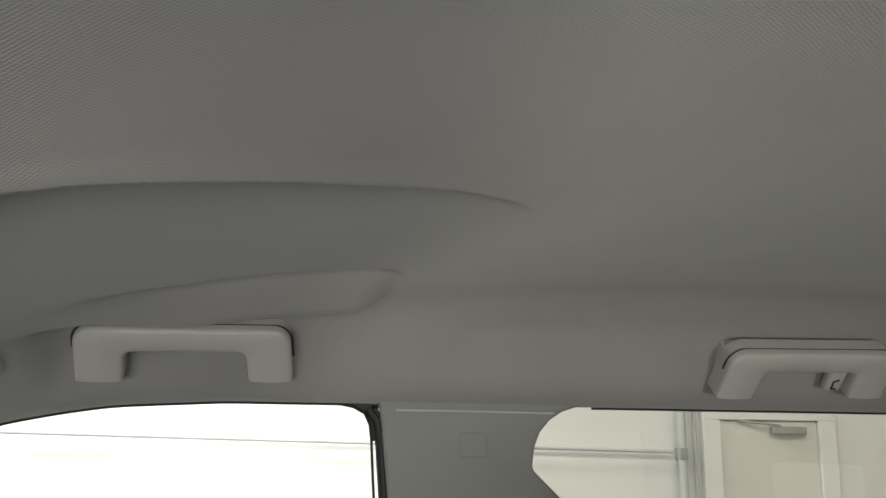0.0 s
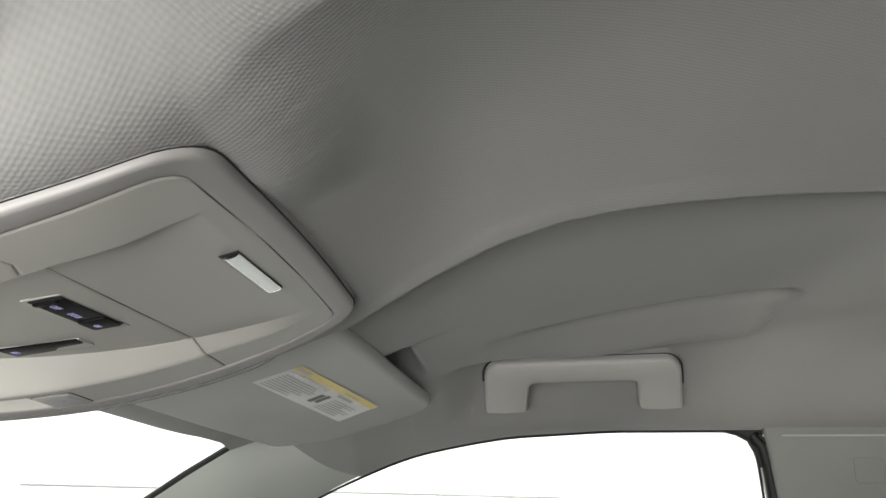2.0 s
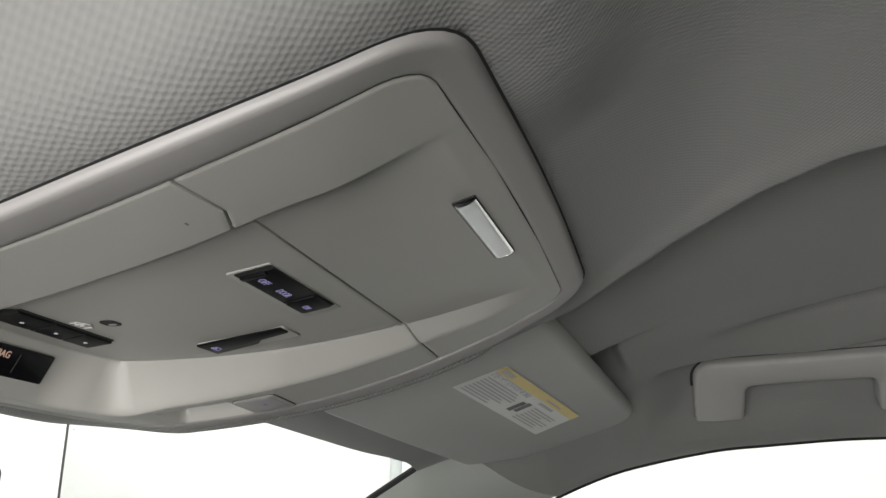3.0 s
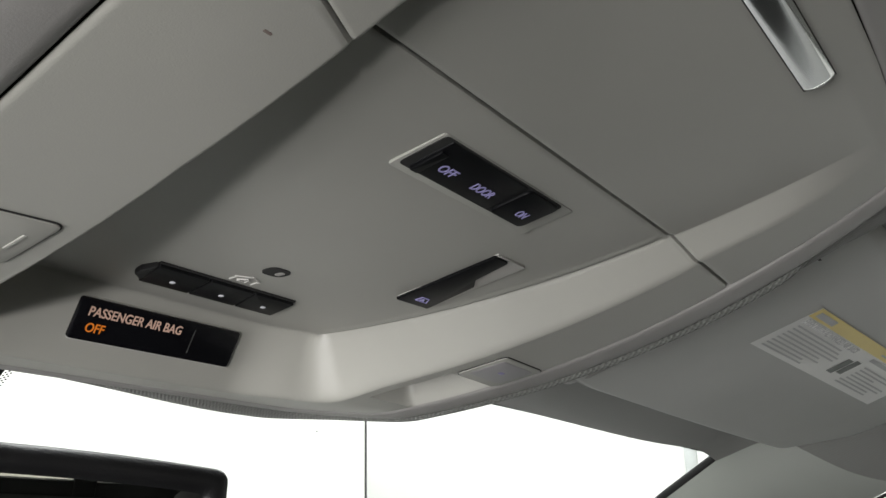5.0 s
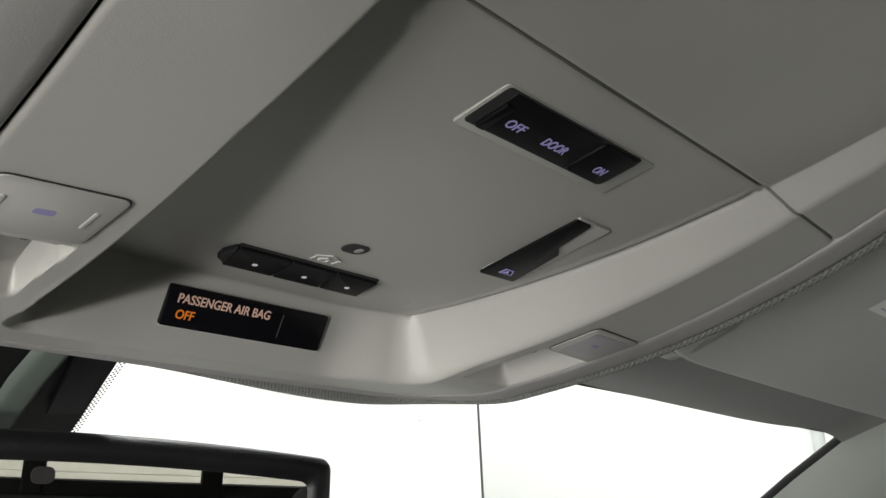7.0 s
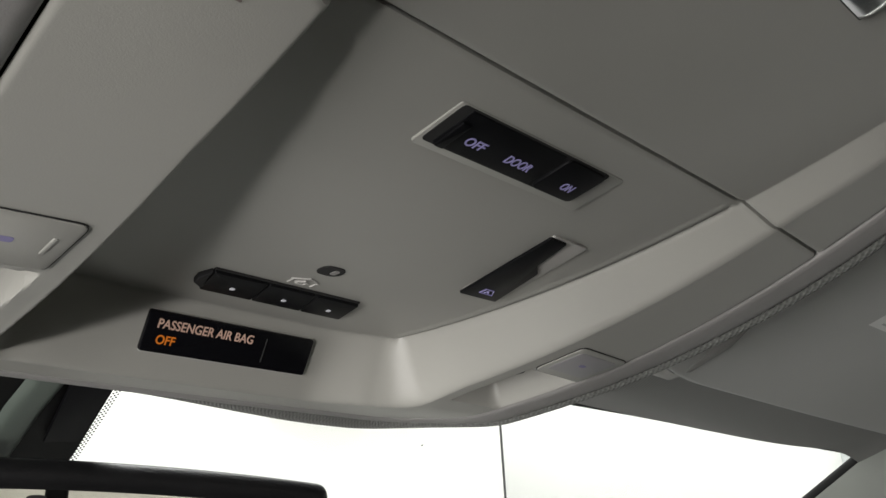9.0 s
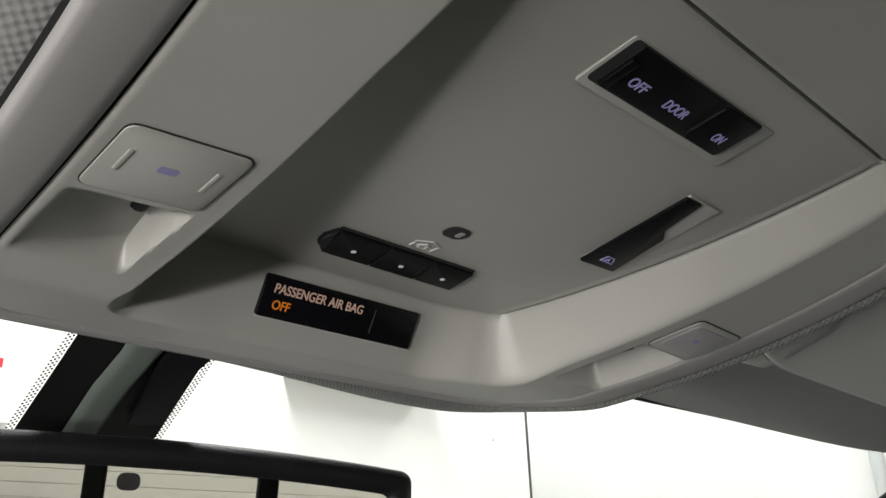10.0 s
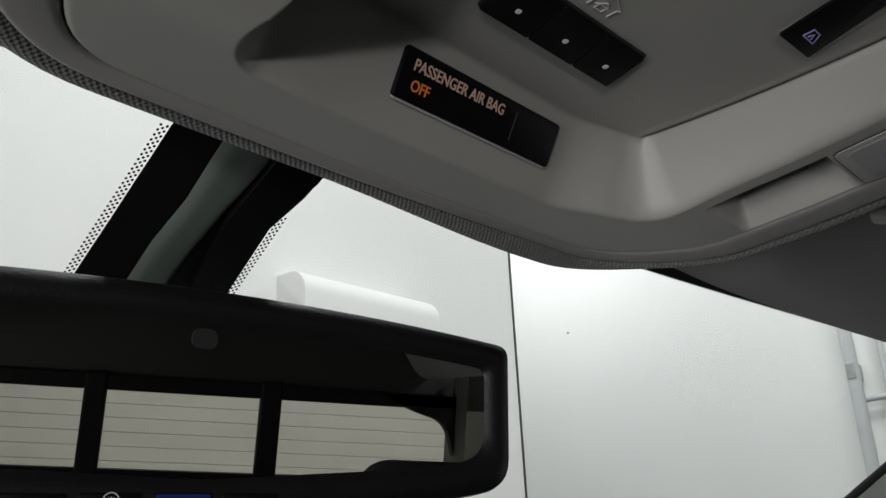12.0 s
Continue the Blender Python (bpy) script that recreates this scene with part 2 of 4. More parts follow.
def tube(points, radius, n=10):
    bm = bmesh.new()
    rings = []
    pts = [Vector(p) for p in points]
    for i, p in enumerate(pts):
        d = (pts[min(i + 1, len(pts) - 1)] - pts[max(i - 1, 0)]).normalized()
        a = d.orthogonal().normalized() if i == 0 else (rings_a - d * rings_a.dot(d)).normalized()
        rings_a = a
        b = d.cross(a)
        rings.append([bm.verts.new(p + radius * (math.cos(q) * a + math.sin(q) * b)) for q in [2 * math.pi * k / n for k in range(n)]])
    for r0, r1 in zip(rings, rings[1:]):
        for k in range(n):
            bm.faces.new((r0[k], r0[(k + 1) % n], r1[(k + 1) % n], r1[k]))
    bm.faces.new(rings[0][::-1])
    bm.faces.new(rings[-1])
    return bm


def axes(origin, right, up):
    """A pose from its right and up directions; z is the way it faces."""
    r = Vector(right).normalized()
    n = r.cross(Vector(up)).normalized()
    u = n.cross(r)
    m = Matrix((r, u, n)).transposed().to_4x4()
    m.translation = origin
    return m


def smoothstep(t):
    t = np.clip(t, 0, 1)
    return t * t * (3 - 2 * t)


# ---- shapes of the roof lining and the console ----
BOTTOM = np.polyfit([0.262, 0.29, 0.333, 0.37, 0.41, 0.43, 0.465, 0.50, 0.525], [1.605, 1.592, 1.5742, 1.5655, 1.558, 1.5545, 1.5517, 1.550, 1.549], 4)
FLOOR = np.polyfit([0.275, 0.29, 0.338, 0.358, 0.382, 0.42, 0.44, 0.46, 0.50], [1.598, 1.594, 1.5835, 1.580, 1.5777, 1.5750, 1.5745, 1.5748, 1.577], 4)
CREASE_Y = [-0.12, -0.096, -0.056, -0.016, 0.037, 0.1, 0.128, 0.155, 0.184, 0.218, 0.257, 0.276, 0.30, 0.56]
CREASE_X = [0.215, 0.19, 0.157, 0.138, 0.113, 0.087, 0.079, 0.076, 0.085, 0.11, 0.145, 0.16, 0.166, 0.168]

LEFT_Y = [-0.12, 0.05, 0.15, 0.2, 0.235, 0.25, 0.269, 0.3, 0.56]
LEFT_X = [0.27, 0.215, 0.182, 0.162, 0.144, 0.131, 0.118, 0.125, 0.168]


def smooth_line(v, xs, ys, width):
    """A line through points, rounded off over a width."""
    return sum(np.interp(v + k * width / 2, xs, ys) for k in (-1, -0.5, 0, 0.5, 1)) / 5


def main_panel(y):
    u = np.clip(0.26 - y, -0.4, 0.64)
    return np.maximum(1.612 + 0.28 * u - 0.22 * u * u, 1.578)


def side_panel(y):
    front = smooth_line(y, [-0.14, -0.05, 0.05, 0.15, 0.25, 0.33, 0.42, 0.50, 0.56, 0.62], [1.690, 1.682, 1.673, 1.655, 1.634, 1.612, 1.592, 1.590, 1.598, 1.609], 0.05)
    main = main_panel(y)
    rear = 0.5 * (front + main + np.hypot(front - main, 0.004)) - 0.002
    return np.where(y < -0.14, main, np.where(y < 0.3, rear, front))


def window_top(y):
    return smooth_line(y, [-2, 0.09, 0.2, 0.25, 0.303, 0.34, 0.393, 0.448, 0.5, 0.56], [1.584, 1.584, 1.578, 1.570, 1.559, 1.546, 1.523, 1.495, 1.463, 1.42], 0.03)


def outline(points, radii, count=240):
    """A closed, evenly stepped outline with rounded corners, symmetric about x = 0."""
    p = np.array(rounded(points, radii, 10))
    p = np.vstack([p, p[:1]])
    d = np.r_[0, np.cumsum(np.hypot(*np.diff(p, axis=0).T))]
    s = np.linspace(0, d[-1], count, endpoint=False)
    return np.c_[np.interp(s, d, p[:, 0]), np.interp(s, d, p[:, 1])]


INNER = outline([(0, 0.2695), (0.108, 0.2725), (0.1135, 0.335), (0.1205, 0.42), (0.1205, 0.496), (0.106, 0.5225), (0, 0.5258),
                 (-0.096, 0.5185), (-0.109, 0.495), (-0.1108, 0.42), (-0.1130, 0.335), (-0.107, 0.2725)],
                [0.05, 0.013, 0.03, 0.03, 0.020, 0.016, 0.05, 0.016, 0.020, 0.03, 0.03, 0.013])
OUTER = outline([(0, 0.2595), (0.1155, 0.2625), (0.1265, 0.325), (0.1335, 0.42), (0.1345, 0.500), (0.112, 0.5305), (0, 0.5318),
                 (-0.100, 0.5260), (-0.1235, 0.500), (-0.1250, 0.42), (-0.1285, 0.33), (-0.1155, 0.2625)],
                [0.05, 0.020, 0.03, 0.03, 0.028, 0.022, 0.05, 0.022, 0.026, 0.03, 0.03, 0.020])


def bottom(y):
    """Height of the console's lowest skin, which rises a little at the front."""
    u = np.clip(y, 0.26, 0.56)
    r = np.clip(u - 0.483, 0, 1)
    return np.polyval(BOTTOM, np.minimum(u, 0.483)) + np.where(r < 0.014, 0.11 * r * r / 0.028, 0.11 * (r - 0.007))


def half_width(shape, y, side=1):
    part_of = shape[shape[:, 0] * side >= 0]
    part_of = part_of[np.argsort(part_of[:, 1])]
    return np.interp(y, part_of[:, 1], np.abs(part_of[:, 0]), left=0, right=0)


def width_at(shape, x, y):
    return np.where(x > 0, half_width(shape, y), half_width(shape, y, -1))


def lining_height(x, y):
    ax = np.abs(x)
    main, side = main_panel(y), side_panel(y)
    d = (ax - np.where(x > 0, np.interp(y, CREASE_Y, CREASE_X), np.interp(y, LEFT_Y, LEFT_X))) * 0.85
    t = np.maximum(np.clip(d / np.where(x > 0, 0.035, 0.05), 0, 1), smoothstep((y - 0.47) / 0.05))
    fade = smoothstep((y + 0.125) / 0.07) * (x > 0)
    z = main + (side - main) * np.where(x > 0, 1 - (1 - t) ** 2, (1 + 0.9 * (1 - smoothstep((y - 0.30) / 0.10))) * smoothstep(t)) - 0.012 * np.clip(ax - 0.1, 0, 1) ** 2
    # the middle panel is dished between its two folds
    left, right = np.interp(y, LEFT_Y, LEFT_X), np.interp(y, CREASE_Y, CREASE_X)
    across = np.clip((x + left) / (left + right), 0, 1)
    dish = np.sin(math.pi * across) ** 0.9 * (1 - smoothstep((y - 0.19) / 0.075)) * smoothstep((y + 0.30) / 0.28)
    z = z + 0.019 * dish
    # hollow outside the fold and a rolled edge inside it
    z = z + 0.012 * fade * np.where(d > 0, (1 - (1 - np.clip(d / 0.016, 0, 1)) ** 2) * np.exp(-np.clip(d - 0.016, 0, 1) / 0.045), 0)
    z = z - 0.0015 * fade * np.exp(-((d + 0.006) / 0.008) ** 2)
    # hollow that takes the folded visor's outer end
    over = (ax - 0.3225 - 0.533 * (y - 0.2265)) * 0.88
    hollow = smoothstep((over + 0.002) / 0.012) * (1 - smoothstep((ax - 0.44) / 0.055)) * smoothstep((y - 0.268) / 0.018) * (1 - smoothstep((y - 0.42) / 0.03))
    # rounded drop to the door openings
    start = 0.455 + 0.09 * smoothstep((y - 0.38) / 0.08)
    g = smoothstep((ax - start) / (0.642 - start)) ** 2
    z = z + (np.maximum(window_top(y), np.where(y > 0.36, 1.535, 0)) - z) * g
    z = z + 0.026 * hollow
    # soft fold that runs from the visor's edge to the rear
    z = z + 0.006 * smoothstep(over / 0.008) * np.exp(-np.clip(over, 0, 1) / 0.030) * smoothstep((y - 0.212) / 0.06) * (1 - smoothstep((y - 0.29) / 0.02))
    # air bag swelling over the handle: a groove and a roll that end bluntly at the rear
    along = smoothstep((y + 0.068) / 0.04) * smoothstep((0.225 - y) / 0.13) * (x > 0)
    z = z + 0.024 * np.exp(-((ax - 0.424) / 0.019) ** 2) * along
    z = z - 0.018 * np.exp(-((ax - 0.486) / 0.024) ** 2) * along
    # shallow recess behind the grab handle's front end
    z = z + 0.017 * smoothstep((ax - 0.490) / 0.030) * (1 - smoothstep((ax - 0.575) / 0.04)) * smoothstep((y - 0.09) / 0.11) * (1 - smoothstep((y - 0.226) / 0.042)) * (x > 0)
    # shallow fold above the rear door
    behind = smoothstep((-0.10 - y) / 0.10)
    z = z + behind * (0.005 * np.exp(-((ax - 0.565) / 0.020) ** 2) - 0.004 * np.exp(-((ax - 0.606) / 0.016) ** 2))
    # turned down to the console's rim
    b = bottom(np.clip(y, 0.262, 0.54)) + 0.0026
    z = z - (0.06 * ax ** 2 + 0.004 * smoothstep((ax - 0.12) / 0.1)) * smoothstep((y - 0.44) / 0.10) * (1 - g)
    c = (1 - smoothstep((ax - 0.134) / 0.034)) * smoothstep((y - 0.252) / 0.03) * (1 - smoothstep((y - 0.532) / 0.03))
    near = (x < 0) & (x > -0.20) & (y > 0.20) & (y < 0.59)
    away = np.full(x.shape, 1.0)
    if near.any():
        px, py = x[near], y[near]
        away[near] = np.sqrt(np.min((px[:, None] - OUTER[None, ::2, 0]) ** 2 + (py[:, None] - OUTER[None, ::2, 1]) ** 2, axis=1))
    c = np.where(x < 0, (1 - smoothstep(away / 0.042)) * smoothstep((-x - 0.02) / 0.06), c)
    c = np.where((x < 0) & (y > 0.527), (1 - smoothstep((ax - 0.127) / 0.024)) * (1 - smoothstep((y - 0.532) / 0.03)), c)
    z = z * (1 - c) + b * c
    inside = (ax < width_at(OUTER, x, y) - 0.004) & (y > 0.264) & (y < 0.527)
    return np.where(inside, 1.66, z)


def build_lining():
    nx, ny = 481, 560
    s = np.linspace(-1, 1, nx)
    xs = 0.642 * (0.8 * s + 0.2 * s ** 3)
    v = np.linspace(0, 1, ny)
    v = np.where(v < 0.3, v * (0.95 / 0.3), 0.95 + (v - 0.3) * (0.9 / 0.7)) / 1.85
    X = np.repeat(xs[None], ny, 0)
    front = 0.5985 - 0.27 * X ** 2
    Y = -1.30 + v[:, None] * (front + 1.30)
    Z = lining_height(X, Y)
    verts = np.c_[X.ravel(), Y.ravel(), Z.ravel()]
    me = sheet("headliner", verts, quad_grid(nx, ny))
    ob = part("headliner", me, CLOTH, None, smooth=180)
    return tagged(ob, "moulded grey knitted cloth headliner of a truck cab", "headliner", kind="structure")


build_lining()

# ---- cab shell ----
tagged(part("cab_roof", box(-0.72, 0.72, -1.36, 0.50, 1.715, 1.75, 0.01), DARK_TRIM, None), "dark steel roof skin over the headliner", "roof", kind="structure")
tagged(part("cab_floor", box(-0.75, 0.75, -1.36, 1.45, 0.40, 0.46), DARK_TRIM, None), "dark carpeted cab floor", "floor", kind="structure")
tagged(part("firewall", box(-0.75, 0.75, 1.40, 1.46, 0.46, 1.0), DARK_TRIM, None), "dark wall under the windshield", "wall", kind="structure")
tagged(part("dashboard", box(-0.70, 0.70, 0.86, 1.38, 0.72, 0.98, 0.05, 4), DASH, None), "unseen grey dashboard, pale to bounce light upwards", "dashboard", kind="structure")

B_PILLAR = [(-0.066, 1.605), (-0.074, 1.560), (-0.086, 1.45), (-0.105, 1.10), (-0.40, 1.10), (-0.40, 1.37), (-0.269, 1.487), (-0.240, 1.515), (-0.238, 1.520), (-0.241, 1.541), (-0.247, 1.556),
            (-0.258, 1.569), (-0.272, 1.578), (-0.288, 1.5835), (-0.305, 1.586), (-0.305, 1.605)]


def side_of_cab(s):
    """Pillars, belt and glass of one side; s is 1 for the passenger's side."""
    tag = "passenger" if s > 0 else "driver"

    def mirror_x(bm):
        if s < 0:
            bmesh.ops.scale(bm, vec=(-1, 1, 1), verts=bm.verts[:])
            bmesh.ops.reverse_faces(bm, faces=bm.faces[:])
        return bm

    wall = root("cab_side_" + tag, s * 0.68, -0.2, 0.46, "grey plastic lined side of the cab with two window openings", "wall", kind="structure")
    part("door_belt", mirror_x(box(0.66, 0.74, -1.36, 1.45, 0.46, 1.205, 0.01)), DARK_TRIM, wall)
    m = Matrix(((0, 0, 1, 0.632), (1, 0, 0, 0), (0, 1, 0, 0), (0, 0, 0, 1)))
    pillar = part("pillar_trim", mirror_x(prism(B_PILLAR, 0.06, 0.004, 3, m)), SHADED_PILLAR, wall, "smooth grey plastic pillar cover", smooth=40)
    # a fine raised joint at the head of the pillar cover
    part("joint_line", mirror_x(tube([(0.631, y, 1.5775 - 0.010 * abs(y + 0.17) * (y < -0.17)) for y in np.linspace(-0.088, -0.262, 12)], 0.0011, 6)), HANDLE, pillar)
    badge = rounded([(-0.158, 1.5290), (-0.187, 1.5290), (-0.187, 1.5540), (-0.158, 1.5540)], 0.003, 4)
    part("embossed_outline", mirror_x(tube([(0.6319, y, z) for y, z in badge + badge[:1]], 0.0005, 6)), SHADED_PILLAR, pillar)
    m2 = Matrix.Translation((0.085, 0, 0)) @ m
    part("rear_pillar", mirror_x(prism([(-0.97, 1.60), (-1.02, 1.10), (-1.36, 1.10), (-1.36, 1.60)], 0.03, 0.006, 2, m2)), SHADED_PILLAR, wall, smooth=40)
    # rubber seals of the two openings
    front = [(0.643, y, float(window_top(np.array(y))) - 0.001) for y in np.linspace(0.50, -0.03, 40)]
    front += [(0.643, -0.045, 1.580), (0.643, -0.056, 1.574), (0.643, -0.062, 1.562), (0.643, -0.064, 1.545), (0.643, -0.067, 1.50), (0.643, -0.075, 1.40), (0.643, -0.09, 1.12)]
    part("window_seal", mirror_x(tube(front, 0.0015, 8)), BLACK, wall, smooth=60)
    for dy, dx, rad, material in ((-0.011, 0.004, 0.0068, BLACK), (-0.0225, -0.004, 0.0032, HANDLE), (-0.018, -0.004, 0.0030, BLACK)):
        edge = [(0.643 + dx, -0.052 + dy * 0.8, 1.579), (0.643 + dx, -0.060 + dy, 1.566), (0.643 + dx, -0.064 + dy, 1.545), (0.643 + dx, -0.068 + dy, 1.50), (0.643 + dx, -0.076 + dy, 1.40), (0.643 + dx, -0.091 + dy, 1.12)]
        part("door_seal", mirror_x(tube(edge, rad, 10)), material, wall, smooth=60)
    m3 = Matrix(((0, 0, 1, 0.645), (1, 0, 0, 0), (0, 1, 0, 0), (0, 0, 0, 1)))
    corner = [(-0.015, 1.585), (-0.030, 1.583), (-0.045, 1.579), (-0.056, 1.573), (-0.062, 1.561), (-0.066, 1.545), (-0.085, 1.545), (-0.085, 1.60), (-0.015, 1.60)]
    part("seal_corner", mirror_x(prism(corner[::-1], 0.008, 0, 1, m3)), BLACK, wall)
    rear = [(0.643, y, 1.583) for y in np.linspace(-0.97, -0.31, 14)]
    part("window_seal", mirror_x(tube(rear, 0.0014, 8)), BLACK, wall, smooth=60)
    # front pillar cover, bulging into the cab
    e1 = [(0.640, 0.330, 1.553), (0.640, 0.395, 1.522), (0.641, 0.45, 1.492), (0.646, 0.52, 1.44), (0.655, 0.63, 1.352), (0.672, 0.82, 1.20)]
    e2 = [(0.598, 0.475, 1.580), (0.602, 0.553, 1.535), (0.608, 0.62, 1.493), (0.622, 0.73, 1.425), (0.650, 0.92, 1.31), (0.675, 1.10, 1.19)]
    nu, nv = 14, 40
    q = np.linspace(0, 5, nv)
    verts = []
    for t in q:
        a = np.array([np.interp(t, range(6), [p[k] for p in e1]) for k in range(3)])
        b = np.array([np.interp(t, range(6), [p[k] for p in e2]) for k in range(3)])
        for k in range(nu):
            r = k / (nu - 1)
            bulge = 0.020 * math.sin(math.pi * r) ** 0.8
            c = a * (1 - r) + b * r + np.array((-0.85, -0.45, 0.0)) * bulge - np.array((0.003, 0, 0))
            verts.append((s * c[0], c[1], c[2]))
    part("front_pillar_trim", sheet("front_pillar_trim", verts, quad_grid(nu, nv)), PILLAR, wall, "pale smooth plastic windshield pillar cover", smooth=180)
    part("windshield_seal", mirror_x(tube(e2, 0.0048, 8)), BLACK, wall, smooth=60)
    # glass
    for name, pts in (("front_door_glass", [(0.52, 1.10), (0.52, 1.50), (0.30, 1.60), (-0.075, 1.60), (-0.095, 1.10)]), ("rear_door_glass", [(-0.20, 1.10), (-0.20, 1.60), (-1.0, 1.60), (-1.02, 1.10)])):
        g = Matrix(((0, 0, 1, 0.655), (1, 0, 0, 0), (0, 1, 0, 0), (0, 0, 0, 1)))
        verts = [g @ Vector((y, z, 0)) for y, z in pts]
        ob = part(name, sheet(name, [(s * v.x, v.y, v.z) for v in verts], [tuple(range(len(verts)))]), TINTED if "rear" in name else GLASS, wall, "smoked rear door pane" if "rear" in name else "clear door window pane")
        ob.visible_shadow = "rear" in name


side_of_cab(1)
side_of_cab(-1)

# ---- rear wall of the cab with its three-pane window ----
rear = root("window_rear", 0, -1.30, 1.10, "black framed rear cab window with a sliding centre pane", "window", kind="structure")
part("lower_panel", box(-0.80, 0.80, -1.36, -1.29, 0.46, 1.305, 0.005), DARK_TRIM, rear)
part("upper_panel", box(-0.80, 0.80, -1.36, -1.29, 1.535, 1.70, 0.005), DARK_TRIM, rear)
for x0, x1 in ((-0.196, -0.146), (0.210, 0.262)):
    part("divider", box(x0, x1, -1.30, -1.265, 1.29, 1.55, 0.006), BLACK, rear)
part("top_rail", box(-0.80, 0.80, -1.305, -1.27, 1.507, 1.545, 0.004), BLACK, rear)
part("bottom_rail", box(-0.80, 0.80, -1.305, -1.27, 1.29, 1.327, 0.004), BLACK, rear)
for s in (-1, 1):
    corner = rounded([(0.50 * s, 1.545), (0.80 * s, 1.545), (0.80 * s, 1.29), (0.740 * s, 1.29), (0.715 * s, 1.40), (0.690 * s, 1.475), (0.60 * s, 1.500)], [0.002, 0.002, 0.002, 0.01, 0.03, 0.04, 0.03])
    m = Matrix(((1, 0, 0, 0), (0, 0, 1, -1.30), (0, 1, 0, 0), (0, 0, 0, 1)))
    part("corner_trim", prism(corner, 0.03, 0.0, 1, m), BLACK, rear)
for x0, x1 in ((-0.78, -0.17), (-0.17, 0.235), (0.235, 0.78)):
    part("pane", sheet("pane", [(x0, -1.325, 1.30), (x1, -1.325, 1.30), (x1, -1.325, 1.54), (x0, -1.325, 1.54)], [(0, 1, 2, 3)]), GLASS, rear).visible_shadow = False


# ---- windshield ----
def glass_z(x, y):
    return 1.60 - 0.09 * x * x - 0.58 * (y + 0.27 * x * x - 0.60)


shield = root("windshield", 0, 0.60, 1.60, "clear raked windshield with a dotted black edge band", "windshield", kind="structure")
nx, ny = 41, 30
verts = [(x, y - 0.27 * x * x, glass_z(x, y - 0.27 * x * x)) for y in np.linspace(0.585, 1.50, ny) for x in np.linspace(-0.64, 0.64, nx) * (1 + 0.06 * (y - 0.585))]
ob = part("windshield_glass", sheet("windshield_glass", verts, quad_grid(nx, ny)), GLASS, shield, smooth=180)
ob.visible_shadow = False


def on_glass(x, y, drop=0.0015):
    return (x, y, glass_z(x, y) - drop)


def glass_patch(name, left, right, ys, material, parent, drop=0.0015):
    n = 14
    verts = [on_glass(l + (r - l) * k / (n - 1), y - 0.27 * (l + (r - l) * k / (n - 1)) ** 2, drop) for l, r, y in zip(left, right, ys) for k in range(n)]
    return part(name, sheet(name, verts, quad_grid(n, len(ys))), material, parent)


FRIT = mat("black_frit", (0.004, 0.004, 0.004), 0.5, spec=0.2)
for x0, x1 in ((-0.60, -0.20), (0.17, 0.60)):
    glass_patch("top_band", [x0, x0], [x1, x1], [0.590, 0.5998], FRIT, shield)
ys = [0.592, 0.609, 0.618, 0.627, 0.646, 0.67, 0.74]
glass_patch("sensor_band", [-0.0270, -0.0275, -0.0277, -0.028, -0.0285, -0.0293, -0.031], [0.0400, 0.0388, 0.0355, 0.0322, 0.0332, 0.0345, 0.036], ys, FRIT, shield)


def dots(name, places, radius):
    verts, faces = [], []
    for x, y in places:
        k = len(verts)
        for a in range(6):
            q = math.pi * a / 3
            verts.append(on_glass(x + radius * math.cos(q), y + radius * math.sin(q)))
        faces.append(tuple(range(k, k + 6)))
    return tagged(part(name, sheet(name, verts, faces), FRIT, shield), kind="stuff")


places = []
for k in range(66):
    y = 0.606 + k * 0.0020
    for c in range(3):
        o = 0.0010 * (c % 2)
        places.append((-0.0284 - 0.0012 * c - (y - 0.606) * 0.03, y + o))
        if y > 0.624:
            places.append((0.0334 + 0.0012 * c + (y - 0.624) * 0.03, y + o))
dots("sensor_band_dots", places, 0.00056)
dots("head_band_dots", [(x, 0.5999 + 0.0012 * r - 0.27 * x * x) for r in range(1) for x in np.arange(0.17 + 0.0009 * (r % 2), 0.60, 0.0018)], 0.00055)
chip = [on_glass(0.2321 + 0.0008 * math.cos(a) * (1 + 0.3 * math.sin(3 * a)), 0.632 + 0.0006 * math.sin(a)) for a in np.linspace(0, 2 * math.pi, 9)[:-1]]
part("stone_chip", sheet("stone_chip", chip, [tuple(range(8))]), INK, shield, "tiny grey stone chip")

# ---- overhead console ----
def flank_lift(x, y):
    """The two flanks are slightly dished: they rise from the rim to the recess."""
    return 0.0024 * np.clip((0.118 - np.abs(x)) / 0.044, 0, 1) * (1 - smoothstep((y - 0.455) / 0.035)) * smoothstep((y - 0.30) / 0.03)


